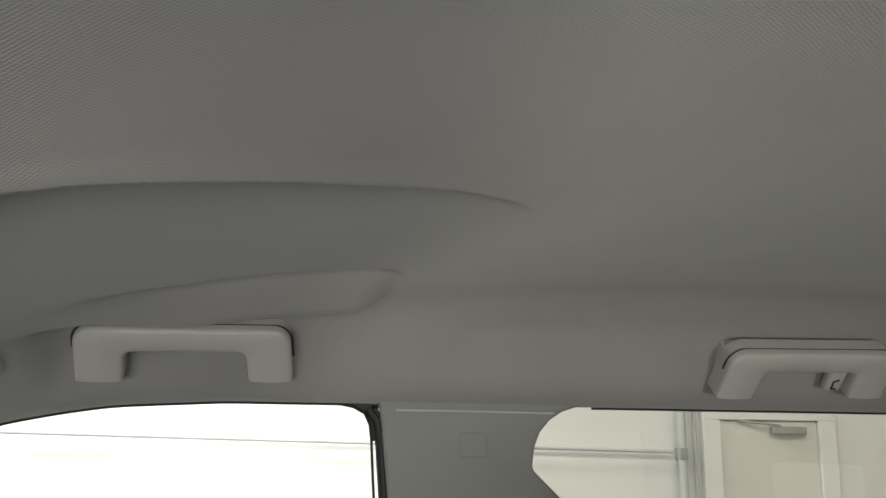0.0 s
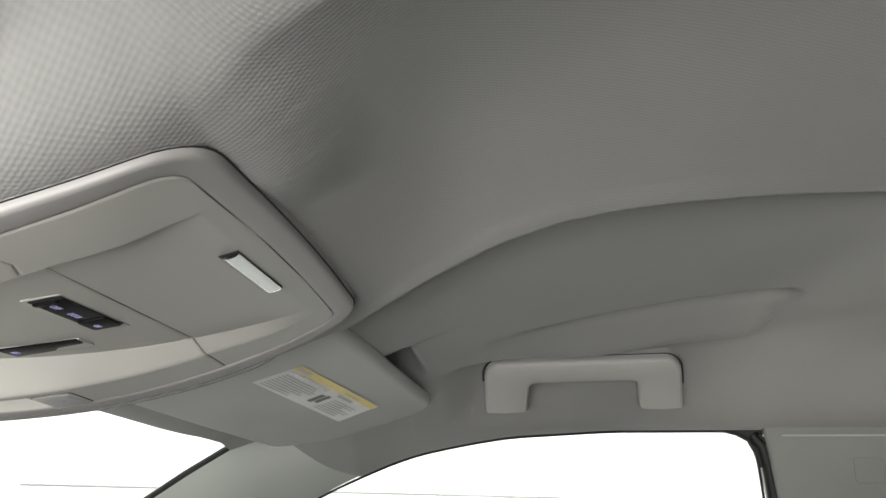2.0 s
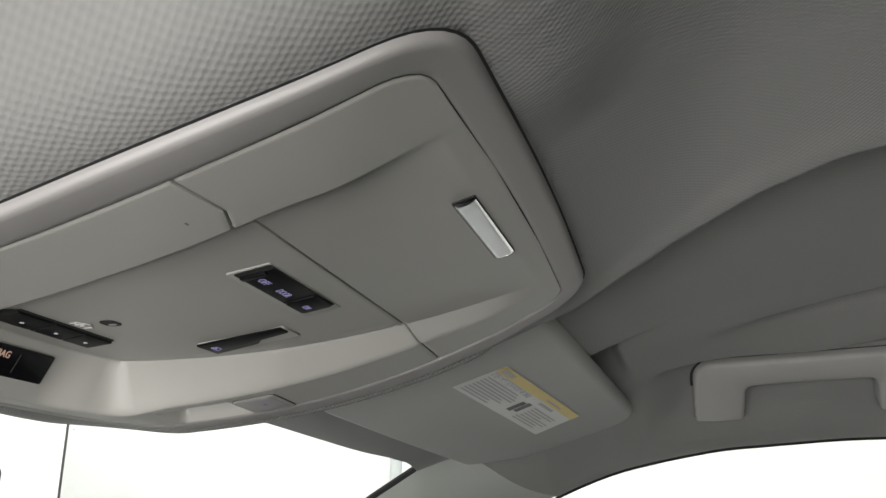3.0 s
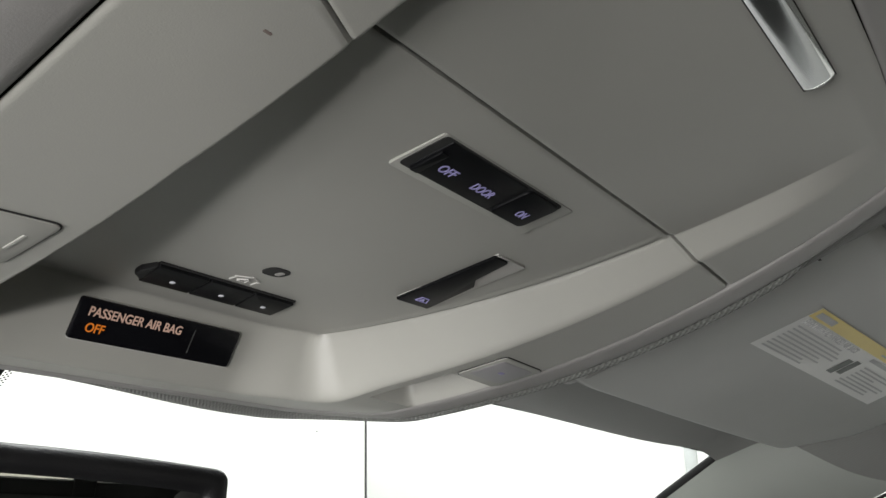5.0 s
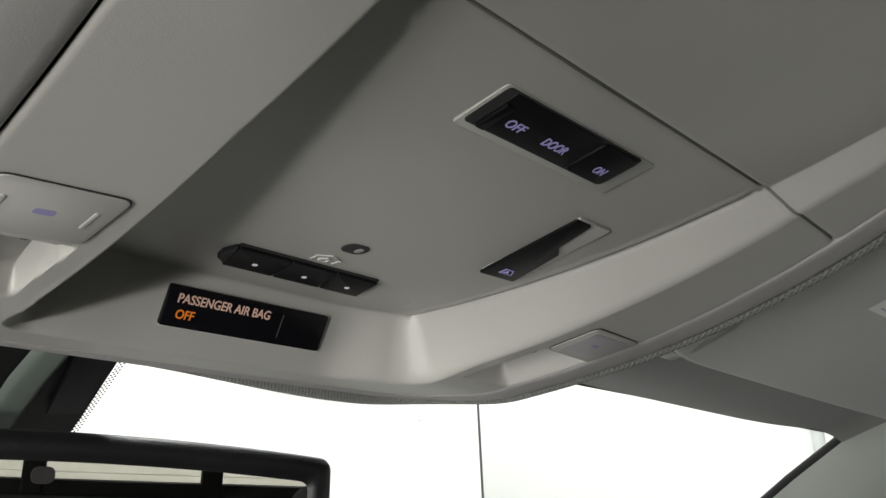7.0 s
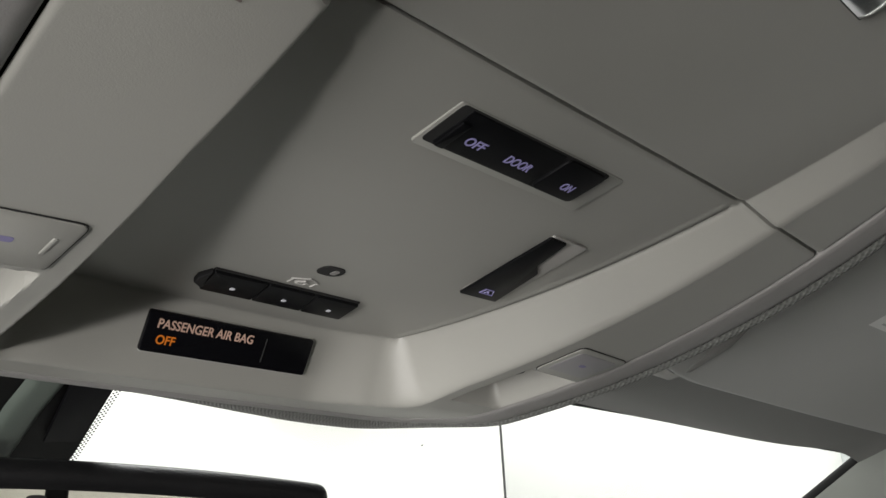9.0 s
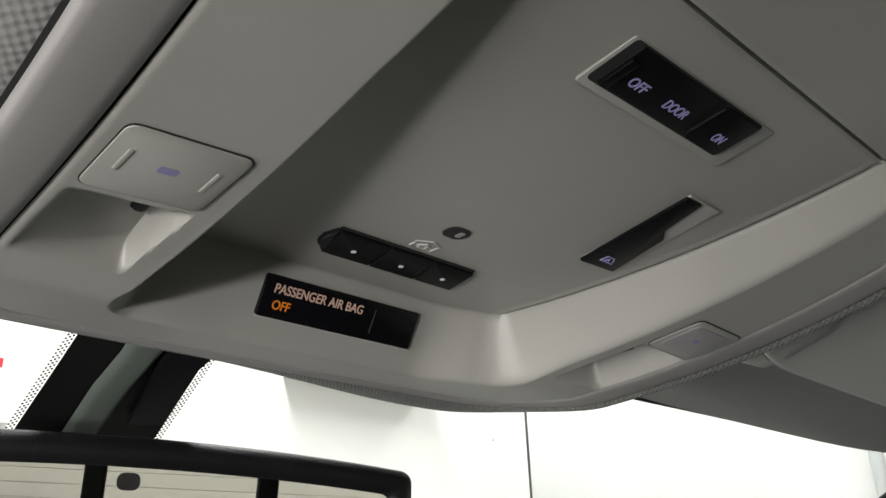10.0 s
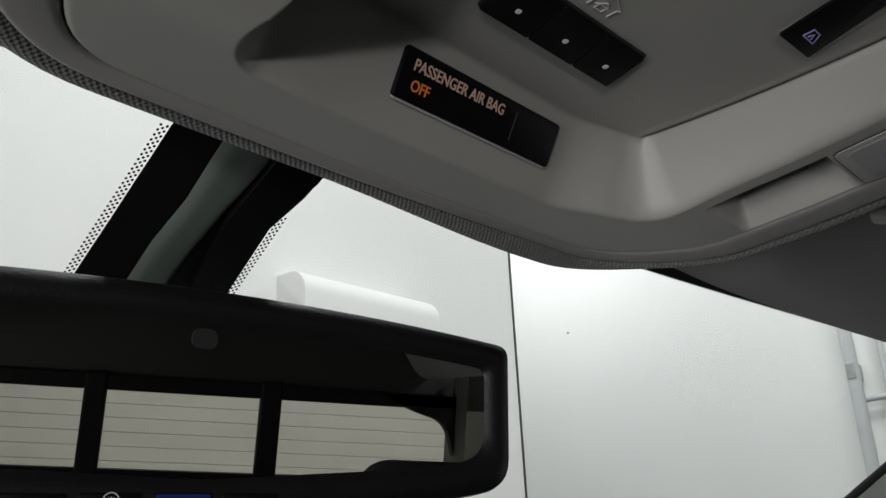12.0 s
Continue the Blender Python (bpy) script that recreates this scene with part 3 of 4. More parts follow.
def panel_height(x, y):
    ax = np.abs(x)
    b = bottom(y) + flank_lift(x, y)
    f = np.maximum(np.polyval(FLOOR, y), b + 0.0002)
    # side and front walls of the recess, which opens to the rear; they meet in rounded corners
    right = x > 0
    d = ax - np.where(right, 0.0742, 0.0733 - 0.0018 * (1 - smoothstep((y - 0.455) / 0.03)) - 0.045 * np.clip(y - 0.38, 0, 0.12))
    foot = 0.4834 + (0.0034 + 0.035 * x) * (1 - smoothstep((np.abs(x - 0.005) - 0.036) / 0.034))
    ahead = y - foot
    r = np.where(right, 0.0062, 0.0060)
    away = np.hypot(np.maximum(d + r, 0), np.maximum(ahead + r, 0)) - r
    away = np.where((d < -r) & (ahead < -r), -1, away)
    turn = np.clip(np.arctan2(np.maximum(ahead + r, 0), np.maximum(d + r, 1e-6)) / (math.pi / 2), 0, 1)
    turn = smoothstep(turn)
    side_w, ahead_w = np.where(right, 0.0120, 0.0040), 0.0150 - 0.0045 * smoothstep((x - 0.045) / 0.03)
    t = np.clip(away / (side_w * (1 - turn) + ahead_w * turn), 0, 1)
    long_wall = np.where(t < 0.7, 1.2 * t, 0.84 + 1.2 * (t - 0.7) - 2.22 * (t - 0.7) ** 2)
    rise = np.where(right, long_wall, 1 - (1 - t) ** 1.7) * (1 - turn) + (0.6 * t + 0.4 * smoothstep(t)) * turn
    z = f + (b - f) * rise
    # fine groove along the foot of the long wall
    z = z + (0.0019 * np.exp(-((d + 0.0009) / 0.0008) ** 2) - 0.0006 * np.exp(-((d + 0.0030) / 0.0010) ** 2)) * (x > 0) * smoothstep((y - 0.34) / 0.004) * smoothstep((0.483 - y) / 0.004)
    # map lamp pockets
    px = np.where(x > 0, x - 0.1050, -x - 0.0930)
    wx = smoothstep((px + 0.0142) / np.where(x > 0, 0.0014, 0.002)) * np.where(x > 0, 1 - 0.85 * smoothstep((px - 0.0065) / 0.006), 0.12 + 0.88 * np.clip((0.0120 - px) / 0.0262, 0, 1)) * smoothstep((0.0138 - px) / 0.002)
    y0 = np.where(x > 0, 0.4325, 0.4368)
    wy = smoothstep((y - y0) / 0.0025) * np.where(x > 0, 0.90, 0.55 + 0.45 * np.clip((0.467 - y) / 0.034, 0, 1)) * smoothstep((np.where(x > 0, 0.4725, 0.4705) - y) / np.where(x > 0, 0.0035, 0.005))
    z = z + np.where(x > 0, 0.019, 0.014) * wx * wy
    # rolled edge
    e = np.minimum(width_at(INNER, x, y) - ax, np.minimum(y - 0.2695, 0.5258 - y))
    return z + 0.0012 * np.clip(1 - e / 0.0022, 0, 1) ** 2


def joint_y(x):
    """The line of the joint between the two mouldings."""
    return 0.3340 + 0.0048 * (1 - np.clip((np.abs(x) - 0.0725) / 0.0135, 0, 1))


def console_panel(name, y0, y1, rows, parent, label):
    """One moulding; where y0 or y1 is None its edge follows the joint."""
    half = np.r_[np.linspace(0, 0.0715, 56, endpoint=False), np.linspace(0.0715, 0.0870, 34, endpoint=False), np.linspace(0.0870, 0.121, 42)] / 0.121
    s = np.r_[-half[:0:-1], half]
    cols = len(s)
    v = np.linspace(0, 1, rows)
    if y1 is None:
        ends, v = (y0, 0.3338), 1 - (1 - v) ** 1.0
    else:
        ends = (0.3338, y1)
    v = 0.72 * v + 0.28 * (0.5 - 0.5 * np.cos(np.pi * v))
    ys = ends[0] + (ends[1] - ends[0]) * v
    wide = np.maximum(width_at(INNER, s[None], ys[:, None]) - np.where(s[None] > 0, 0.0021, 0.0007), 0.0008)
    a = 0.121 * np.abs(s)[None]
    X = np.sign(s)[None] * np.where(wide < 0.0872, a / 0.121 * wide, np.where(a <= 0.0870, a, 0.0870 + (a - 0.0870) / 0.034 * (wide - 0.0870)))
    # the left wall of the recess runs slightly askew, and the columns follow it
    lean = 0.045 * np.clip(ys - 0.38, 0, 0.12)[:, None] * np.minimum(a / 0.0765, (0.121 - a) / 0.0445)
    X = X + np.where(s[None] < 0, lean, 0)
    edge = joint_y(X)
    if y1 is None:
        Y = y0 + (edge - 0.0005 - y0) * v[:, None]
    else:
        Y = y1 - (y1 - edge - 0.0005) * (1 - v[:, None])
    Z = panel_height(X, Y)
    Z = Z + 0.0009 * np.clip(1 - np.abs(Y - edge) / 0.0015, 0, 1) ** 2
    verts = np.c_[X.ravel(), Y.ravel(), Z.ravel()]
    k = rows - 1 if y1 is None else 0
    flange = np.c_[X[k], Y[k], Z[k] + 0.007]
    faces = quad_grid(cols, rows)
    n = len(verts)
    faces += [(k * cols + i, k * cols + i + 1, n + i + 1, n + i) for i in range(cols - 1)]
    return part(name, sheet(name, np.vstack([verts, flange]), faces), PLASTIC, parent, label, smooth=50)


console = root("overhead_console", 0, 0.40, 1.62, "grey plastic overhead console with switches and map lamps under the headliner", "console")
console_panel("front_panel", None, 0.5247, 210, console, "grained grey plastic panel with a deep recess")
bin_door = console_panel("bin_door", 0.2706, None, 80, console, "grey plastic storage bin door")

N = len(INNER)
rings = []
for frac, dz in ((0.0, 0.007), (0.0, 0.0006), (0.05, 0.0), (0.2, -0.0004), (0.5, -0.0008), (0.80, -0.0011), (0.92, -0.0010), (0.98, -0.0003), (1.0, 0.0011), (1.02, 0.014)):
    ring = INNER * (1 - frac) + OUTER * frac
    rings.append(np.c_[ring, bottom(ring[:, 1]) + dz])
part("bezel", sheet("bezel", np.vstack(rings), quad_grid(N, len(rings), True)), BEZEL, console, "smooth grey plastic rim", smooth=60)
for name, lo, hi, dz in (("rim_gap", -0.25, 0.15, 0.0055), ("outer_gap", 0.95, 1.08, 0.0019)):
    rings = [np.c_[ring, bottom(ring[:, 1]) + dz] for ring in (INNER * (1 - f) + OUTER * f for f in (lo, hi))]
    part(name, sheet(name, np.vstack(rings), quad_grid(N, 2, True)), GAP, console)
xs = np.linspace(-0.11, 0.11, 60)
rows = [[(x, joint_y(x) + o, float(panel_height(np.array(x), joint_y(np.array(x)))) + 0.006) for x in xs] for o in (-0.0025, 0.0025)]
part("joint_gap", sheet("joint_gap", [p for r in rows for p in r], quad_grid(60, 2)), GAP, console)

# knitted roll of the headliner that wraps the console's front and sides
sel = [i for i in range(N) if OUTER[i, 1] > 0.280]
sel.sort(key=lambda i: math.atan2(OUTER[i, 1] - 0.40 + 0.1, OUTER[i, 0]))
verts, sections = [], 12
for i in sel:
    x, y = OUTER[i]
    nxt, prv = OUTER[(i + 1) % N], OUTER[i - 1]
    nrm = np.array((nxt[1] - prv[1], -(nxt[0] - prv[0])))
    nrm = nrm / np.hypot(*nrm)
    grow = float(smoothstep((y - (0.275 if x > 0 else 0.43)) / (0.05 if x > 0 else 0.10)))
    side = float(smoothstep((x - 0.09) / 0.04))
    w, h = 0.0006 + (0.0058 - 0.0036 * side) * grow, 0.0008 + (0.0056 - 0.0024 * side) * grow
    drop = 0.0014 + 0.0046 * float(smoothstep((x + 0.02) / 0.10)) + 0.0007 * side
    for k in range(sections):
        q = 2 * math.pi * k / sections
        o = w * (0.9 + math.cos(q))
        verts.append((x + nrm[0] * o, y + nrm[1] * o, float(bottom(y)) + 0.0085 - drop * grow + h * math.sin(q)))
ob = part("headliner_lip", sheet("headliner_lip", verts, quad_grid(sections, len(sel), True)), LIP, None, smooth=180)
tagged(ob, "coarse grey knitted cloth roll along the console", "headliner trim", kind="structure")


def plate(hx, hy, r, depth, m, bevel=0.0006, x=0.0, y=0.0):
    return prism(rounded([(x - hx, y - hy), (x + hx, y - hy), (x + hx, y + hy), (x - hx, y + hy)], r, 5), depth, bevel, 2, m)


def floor_pose(x, y, lift=0.0):
    """On the recess floor, facing down; up is to the rear."""
    z = float(np.polyval(FLOOR, y))
    slope = float(np.polyval(FLOOR, y - 0.005) - np.polyval(FLOOR, y + 0.005)) / 0.01
    return axes((x, y, z + lift), (1, 0, 0), (0, -1, slope))


def fitted(name, text, width, height, m, material, parent):
    cu = bpy.data.curves.new(name, "FONT")
    cu.body, cu.size, cu.extrude, cu.offset = text, 1.0, 0.01, 0.012
    tmp = bpy.data.objects.new(name, cu)
    me = bpy.data.meshes.new_from_object(tmp)
    bpy.data.objects.remove(tmp)
    co = np.array([v.co for v in me.vertices])
    lo, hi = co.min(0), co.max(0)
    fit = Matrix.Diagonal((width / (hi[0] - lo[0]), height / (hi[1] - lo[1]), 0.01, 1)) @ Matrix.Translation((-lo[0], -lo[1], 0))
    me.transform(m @ fit)
    # one mesh for each letter
    group_of = list(range(len(me.vertices)))

    def find(i):
        while group_of[i] != i:
            group_of[i] = group_of[group_of[i]]
            i = group_of[i]
        return i

    for e in me.edges:
        group_of[find(e.vertices[0])] = find(e.vertices[1])
    letters = {}
    for f in me.polygons:
        letters.setdefault(find(f.vertices[0]), []).append(tuple(f.vertices))
    for faces in letters.values():
        used = sorted({i for f in faces for i in f})
        index = {i: k for k, i in enumerate(used)}
        part("letter", sheet("letter", [tuple(me.vertices[i].co) for i in used], [tuple(index[i] for i in f) for f in faces]), material, parent)


# air bag display on the recess's front wall
md = axes((0.0062, 0.4922, 1.5655), (1, 0.035, 0.01), (0, -0.49, 0.87))
display = part("air_bag_display", plate(0.0325, 0.0068, 0.0012, 0.0020, md @ Matrix.Translation((0, 0, -0.0006))), GLOSS_BLACK, console, "glossy black indicator strip with lit words", smooth=40)
part("display_rim", plate(0.0328, 0.0071, 0.0014, 0.0014, md @ Matrix.Translation((0.0006, -0.0002, -0.0008))), PIT, display)
top = md @ Matrix.Translation((0, 0, 0.00145))
fitted("caption", "PASSENGER AIR BAG", 0.0357, 0.0031, top @ Matrix.Translation((-0.0288, 0.0013, 0)), PINK, display)
fitted("word", "OFF", 0.0066, 0.0030, top @ Matrix.Translation((-0.0280, -0.0038, 0)), AMBER, display)
part("divider_line", plate(0.00015, 0.0042, 0.0001, 0.0002, top, 0, 0.0123, -0.0001), DARK_TRIM, display)

# three transmitter keys
mk = axes((0, 0.4615, 1.5748), (1, 0.008, 0), (0, -1, 0.02))


def slanted_key(r0, r1, f0, f1, rear, fore):
    return [(f0, 0.4615 - fore), (f1, 0.4615 - fore), (r1, 0.4615 - rear), (r0, 0.4615 - rear)]


for r0, r1, f0, f1, dot in ((-0.0250, -0.0065, -0.0212, -0.0031, -0.0135), (-0.0060, 0.0114, -0.0026, 0.0160, 0.0054), (0.0118, 0.0292, 0.0165, 0.0328, 0.0235)):
    shape = rounded(slanted_key(r0, r1, f0, f1, 0.4530, 0.4678), 0.0006, 3)
    ob = part("transmitter_key", prism(shape, 0.0020, 0.0007, 2, mk), KEY, console, "dark plastic key with a white dot", smooth=40)
    part("dot", plate(0.0008, 0.0008, 0.0008, 0.0003, mk @ Matrix.Translation((dot, -0.0003, 0.0019)), 0), WHITE_DOT, ob)
part("key_end_cap", prism([(-0.0216, -0.0050), (-0.0218, -0.0030), (-0.0253, 0.0080), (-0.0266, 0.0020), (-0.0256, -0.0020)], 0.0022, 0.0005, 2, mk), BLACK, console)
part("key_gap", prism(slanted_key(-0.0250, 0.0292, -0.0214, 0.0326, 0.4524, 0.4678), 0.0010, 0, 1, mk), GAP, console)
# microphone hole and embossed house mark
mk = floor_pose(0.0030, 0.4348, 0.0003)
mic = part("microphone", plate(0.0042, 0.0034, 0.0036, 0.0007, mk, 0), GAP, console, "round black microphone opening")
# grey plate that stands in for the highlight inside the opening
part("microphone_highlight", plate(0.0010, 0.0016, 0.0008, 0.0009, mk, 0, 0.0014, 0.0), BEZEL, mic)
mk = floor_pose(0.0022, 0.4472, -0.0001)
line = [(-0.0042, -0.0024), (-0.0042, 0.0006), (-0.0052, 0.0010), (0.0, 0.0036), (0.0052, 0.0010), (0.0042, 0.0006), (0.0042, -0.0024)]
part("house_mark", tube([mk @ Vector((x, y, 0.0002)) for x, y in line], 0.00022, 6), EMBOSS, console, "embossed house outline")
part("house_mark", tube([mk @ Vector((x, y, 0.0002)) for x, y in ((-0.0026, -0.001), (0, 0.0010), (0.0026, -0.001))], 0.00022, 6), EMBOSS, console)
part("house_mark", tube([mk @ Vector((x, y, 0.0002)) for x, y in ((-0.0014, -0.0022), (-0.0014, -0.0004), (0.0014, -0.0004), (0.0014, -0.0022), (-0.0014, -0.0022))], 0.0002, 6), EMBOSS, console)
# dome lamp rocker
mk = axes((0.0, 0.3587, 1.5800), (1, 0, 0), (0, -1, 0.165))
rocker = part("dome_lamp_switch", plate(0.0304, 0.0084, 0.0012, 0.0010, mk @ Matrix.Translation((0.0010, 0.0004, -0.0007)), 0.0003), PLASTIC, console, "black rocker switch in a light grey frame", smooth=40)
part("well", plate(0.0270, 0.0071, 0.0014, 0.0004, mk @ Matrix.Translation((-0.0014, 0.0014, 0.0001)), 0), GAP, rocker)
part("rocker_centre", plate(0.0168, 0.0066, 0.0006, 0.0006, mk @ Matrix.Translation((-0.0086, 0.0014, 0.0002)), 0.0003), KEY, rocker, smooth=40)
part("rocker_end", plate(0.0014, 0.0048, 0.0004, 0.0013, mk @ Matrix.Translation((-0.0236, -0.0004, 0.0002)), 0.0006), KEY, rocker, smooth=40)
part("on_key", plate(0.0079, 0.0066, 0.0022, 0.0012, mk @ Matrix.Translation((0.0169, 0.0014, 0.0002)), 0.0005), KEY, rocker, smooth=40)
t1 = mk @ Matrix.Translation((0, -0.0017, 0.00085))
fitted("word", "OFF", 0.0062, 0.0029, t1 @ Matrix.Translation((-0.0192, 0, 0)), VIOLET, rocker)
fitted("word", "DOOR", 0.0088, 0.0029, t1 @ Matrix.Translation((-0.0052, 0, 0)), VIOLET, rocker)
fitted("word", "ON", 0.0042, 0.0028, t1 @ Matrix.Translation((0.0160, 0, 0.0006)), VIOLET, rocker)
# rear window switch
mk = axes((0.0008, 0.4012, 1.5758), (1, 0, 0), (0, -1, 0.07))


def in_well(points):
    return [(x, 0.4012 - y) for x, y in points]


ws = part("window_switch", prism(rounded(in_well([(0.0462, 0.4236), (0.0634, 0.4228), (0.0546, 0.3792), (0.0386, 0.3792)]), 0.0008, 3), 0.0010, 0.0003, 2, mk @ Matrix.Translation((0, 0, -0.0006))), PIT, console, "black sliding key in a light grey well", smooth=40)
key = prism(rounded(in_well([(0.0451, 0.4233), (0.0618, 0.4228), (0.0552, 0.3990), (0.0500, 0.3950), (0.0448, 0.3797), (0.0374, 0.3797)]), 0.0006, 3), 0.0010, 0.0003, 2, mk @ Matrix.Translation((0, 0, 0.0002)))
part("window_key", key, KEY, ws, smooth=40)
icon = in_well([(0.0500, 0.4190), (0.0500, 0.4160), (0.0535, 0.4160), (0.0558, 0.4190), (0.0500, 0.4190)])
part("window_mark", tube([mk @ Vector((x, y, 0.0013)) for x, y in icon], 0.00025, 6), VIOLET, ws)
part("window_mark", tube([mk @ Vector((x, y, 0.0013)) for x, y in in_well([(0.0515, 0.4185), (0.0522, 0.4170), (0.0535, 0.4185)])], 0.00025, 6), VIOLET, ws)
# chrome pull of the bin
mk = axes((-0.0018, 0.2830, float(np.polyval(FLOOR, 0.283)) + 0.0003), (1, -0.012, 0), (0, -1, 0.27))
bar = []
for k in range(13):
    q = -1 + k / 6
    for x in (-0.0286, -0.0281, -0.0268, 0.0, 0.0268, 0.0281, 0.0286):
        end = 0.0006 if abs(x) > 0.0283 else 0.0
        bar.append(mk @ Vector((x, 0.0037 * q, 0.0012 + 0.0009 * (1 - abs(q) ** 3) - end)))
pull = part("chrome_pull", sheet("chrome_pull", bar, quad_grid(7, 13)), CHROME, bin_door, "polished chrome pull", smooth=70)
part("pull_gap", plate(0.0289, 0.0040, 0.0008, 0.0010, mk, 0), GAP, pull)
# map lamps
for s, cx, y, ahead, aside in ((1, 0.1045, 0.4200, 0.0142, 0.0098), (-1, -0.0928, 0.4222, 0.0225, 0.0080)):
    z = float(bottom(y))
    slope = float(bottom(y - 0.005) - bottom(y + 0.005)) / 0.01
    mk = axes((cx, y, z + float(flank_lift(cx, y))), (1, 0, -s * 0.05), (0, -1, slope))
    wide, deep = (0.0132, 0.0110) if s > 0 else (0.0135, 0.0117)
    lamp = part("map_lamp_button", plate(wide, deep, 0.0028, 0.0007, mk @ Matrix.Translation((0, 0, -0.0002)), 0.0003), PLASTIC, console, "square frosted map lamp button", smooth=40)
    part("button_gap", plate(wide + 0.0003, deep + 0.0003, 0.0030, 0.0005, mk @ Matrix.Translation((0, 0, -0.0003)), 0), GAP, lamp)
    if s > 0:
        part("lens", plate(0.0106, 0.0080, 0.0022, 0.0005, mk @ Matrix.Translation((0, 0.0004, 0.00016)), 0.00038), LENS, lamp, smooth=40)
    for x in (-0.0094, 0.0094) if s < 0 else ():
        part("finger_ridge", plate(0.0006, 0.0040, 0.0005, 0.0004, mk @ Matrix.Translation((x, 0.0004, 0.00032)), 0.00028), PLASTIC, lamp, smooth=40)
    part("lamp_mark", plate(0.0016 if s > 0 else 0.0022, 0.0009 if s > 0 else 0.0012, 0.0008, 0.0003, mk @ Matrix.Translation((0, 0.0004, 0.00042 if s > 0 else 0.00026)), 0), VIOLET_DIM, lamp)
    bulb = tube([(cx - s * aside, y + ahead - 0.004, z + 0.0090), (cx - s * aside, y + ahead + 0.004, z + 0.0083), (cx - s * aside, y + ahead + 0.0075, z + 0.0077)], 0.0026, 12)
    if s > 0:
        # dark block along the inner side of the right pocket
        part("pocket_dark_block", box(0.0910, 0.0978, 0.4400, 0.4660, z + 0.0010, z + 0.0185, 0.0008), GAP, console, "dark block in the lamp's pocket")
    part("lamp_peg", bulb, BLACK, console, "short dark lamp peg in the pocket", smooth=60)
# moulding speck
mk = axes((-0.0887, 0.3435, float(panel_height(np.array(-0.0887), np.array(0.3435)))), (1, 0, 0), (0, -1, 0.2))
part("scuff", plate(0.0009, 0.0003, 0.0003, 0.0001, mk, 0), mat("brown_scuff", (0.13, 0.10, 0.09), 0.6), console)


# ---- sun visors ----
def visor_z(x, y):
    return 1.6 - 0.31 * (y - 0.334) - 0.055 * (x - 0.265)


def build_visor(s, with_label):
    label = "grey cloth sun visor folded up" + (" with white and yellow warning label" if with_label else " beside the console")
    top = root("sun_visor", s * 0.36, 0.36, 1.61, label, "sun visor", "sun visors")
    shape = rounded([(0.168 if s > 0 else 0.160, 0.302), (0.555, 0.2765), (0.576, 0.300), (0.568, 0.345), (0.566, 0.385), (0.548, 0.401), (0.532, 0.414), (0.515, 0.4285), (0.35, 0.4385), (0.215, 0.4445), (0.168, 0.432)],
                    [0.01 if s > 0 else 0.022, 0.022, 0.02, 0.03, 0.02, 0.012, 0.012, 0.016, 0.05, 0.02, 0.006], 6)
    bm = prism(shape, 0.013, 0.0045, 3)
    for v in bm.verts:
        v.co.z += visor_z(v.co.x, v.co.y) - (0.007 if s < 0 else 0.0)
    if s < 0:
        bmesh.ops.scale(bm, vec=(-1, 1, 1), verts=bm.verts[:])
        bmesh.ops.reverse_faces(bm, faces=bm.faces[:])
    body = part("visor_body", bm, VISOR, top, smooth=50)
    rod = tube([(s * 0.2010, 0.3960, 1.5890), (s * 0.2045, 0.4120, 1.5805), (s * 0.2115, 0.4360, 1.5755), (s * 0.2165, 0.4480, 1.5750), (s * 0.2200, 0.4580, 1.5800)], 0.0044, 12)
    part("pivot_rod", rod, HANDLE, top, smooth=60)
    # welt along the front edge
    welt = [(s * x, y + 0.0004, visor_z(x, y) + 0.0035 - (0.007 if s < 0 else 0.0)) for x, y in shape if y > 0.4284]
    part("welt", tube(welt, 0.0009, 8), HANDLE, body, "pale narrow welt along the edge", smooth=60)
    clip = box(0.140, 0.162, 0.428, 0.446, 1.566, 1.582, 0.003)
    if s < 0:
        bmesh.ops.scale(clip, vec=(-1, 1, 1), verts=clip.verts[:])
        bmesh.ops.reverse_faces(clip, faces=clip.faces[:])
    part("clip", clip, HANDLE, top, smooth=40)
    for x, y in ((0.206, 0.322), (0.200, 0.316)):
        part("slot", box(s * x - 0.004, s * x + 0.004, y - 0.0007, y + 0.0007, visor_z(x, y) - 0.0003, visor_z(x, y) + 0.001), GAP, top)
    if not with_label:
        return top
    corners = [np.array(c) for c in ((0.265, 0.334), (0.472, 0.3165), (0.483, 0.357), (0.266, 0.371))]

    def on_label(a, b, lift):
        p = (corners[0] * (1 - a) + corners[1] * a) * (1 - b) + (corners[3] * (1 - a) + corners[2] * a) * b
        return (p[0], p[1], visor_z(*p) - lift)

    def strip(name, a0, a1, b0, b1, lift, material, parent):
        n = 6
        verts = [on_label(a0 + (a1 - a0) * k / n, b, lift) for b in (b0, b1) for k in range(n + 1)]
        return part(name, sheet(name, verts, quad_grid(n + 1, 2)), material, parent)

    paper = strip("warning_label", 0, 1, 0, 1, 0.0006, PAPER, body)
    paper["label"] = "white paper label with a yellow head band"
    strip("yellow_band", 0.0, 1.0, 0.0, 0.20, 0.0009, YELLOW, paper)
    strip("print_bar", 0.02, 0.14, 0.05, 0.15, 0.0012, INK, paper)
    strip("print_bar", 0.56, 0.76, 0.10, 0.13, 0.0012, INK, paper)
    mt = axes(on_label(0.02, 0.325, 0.0012), np.array(on_label(0.5, 0.325, 0)) - np.array(on_label(0.02, 0.325, 0)), (0, -1, 0.31))
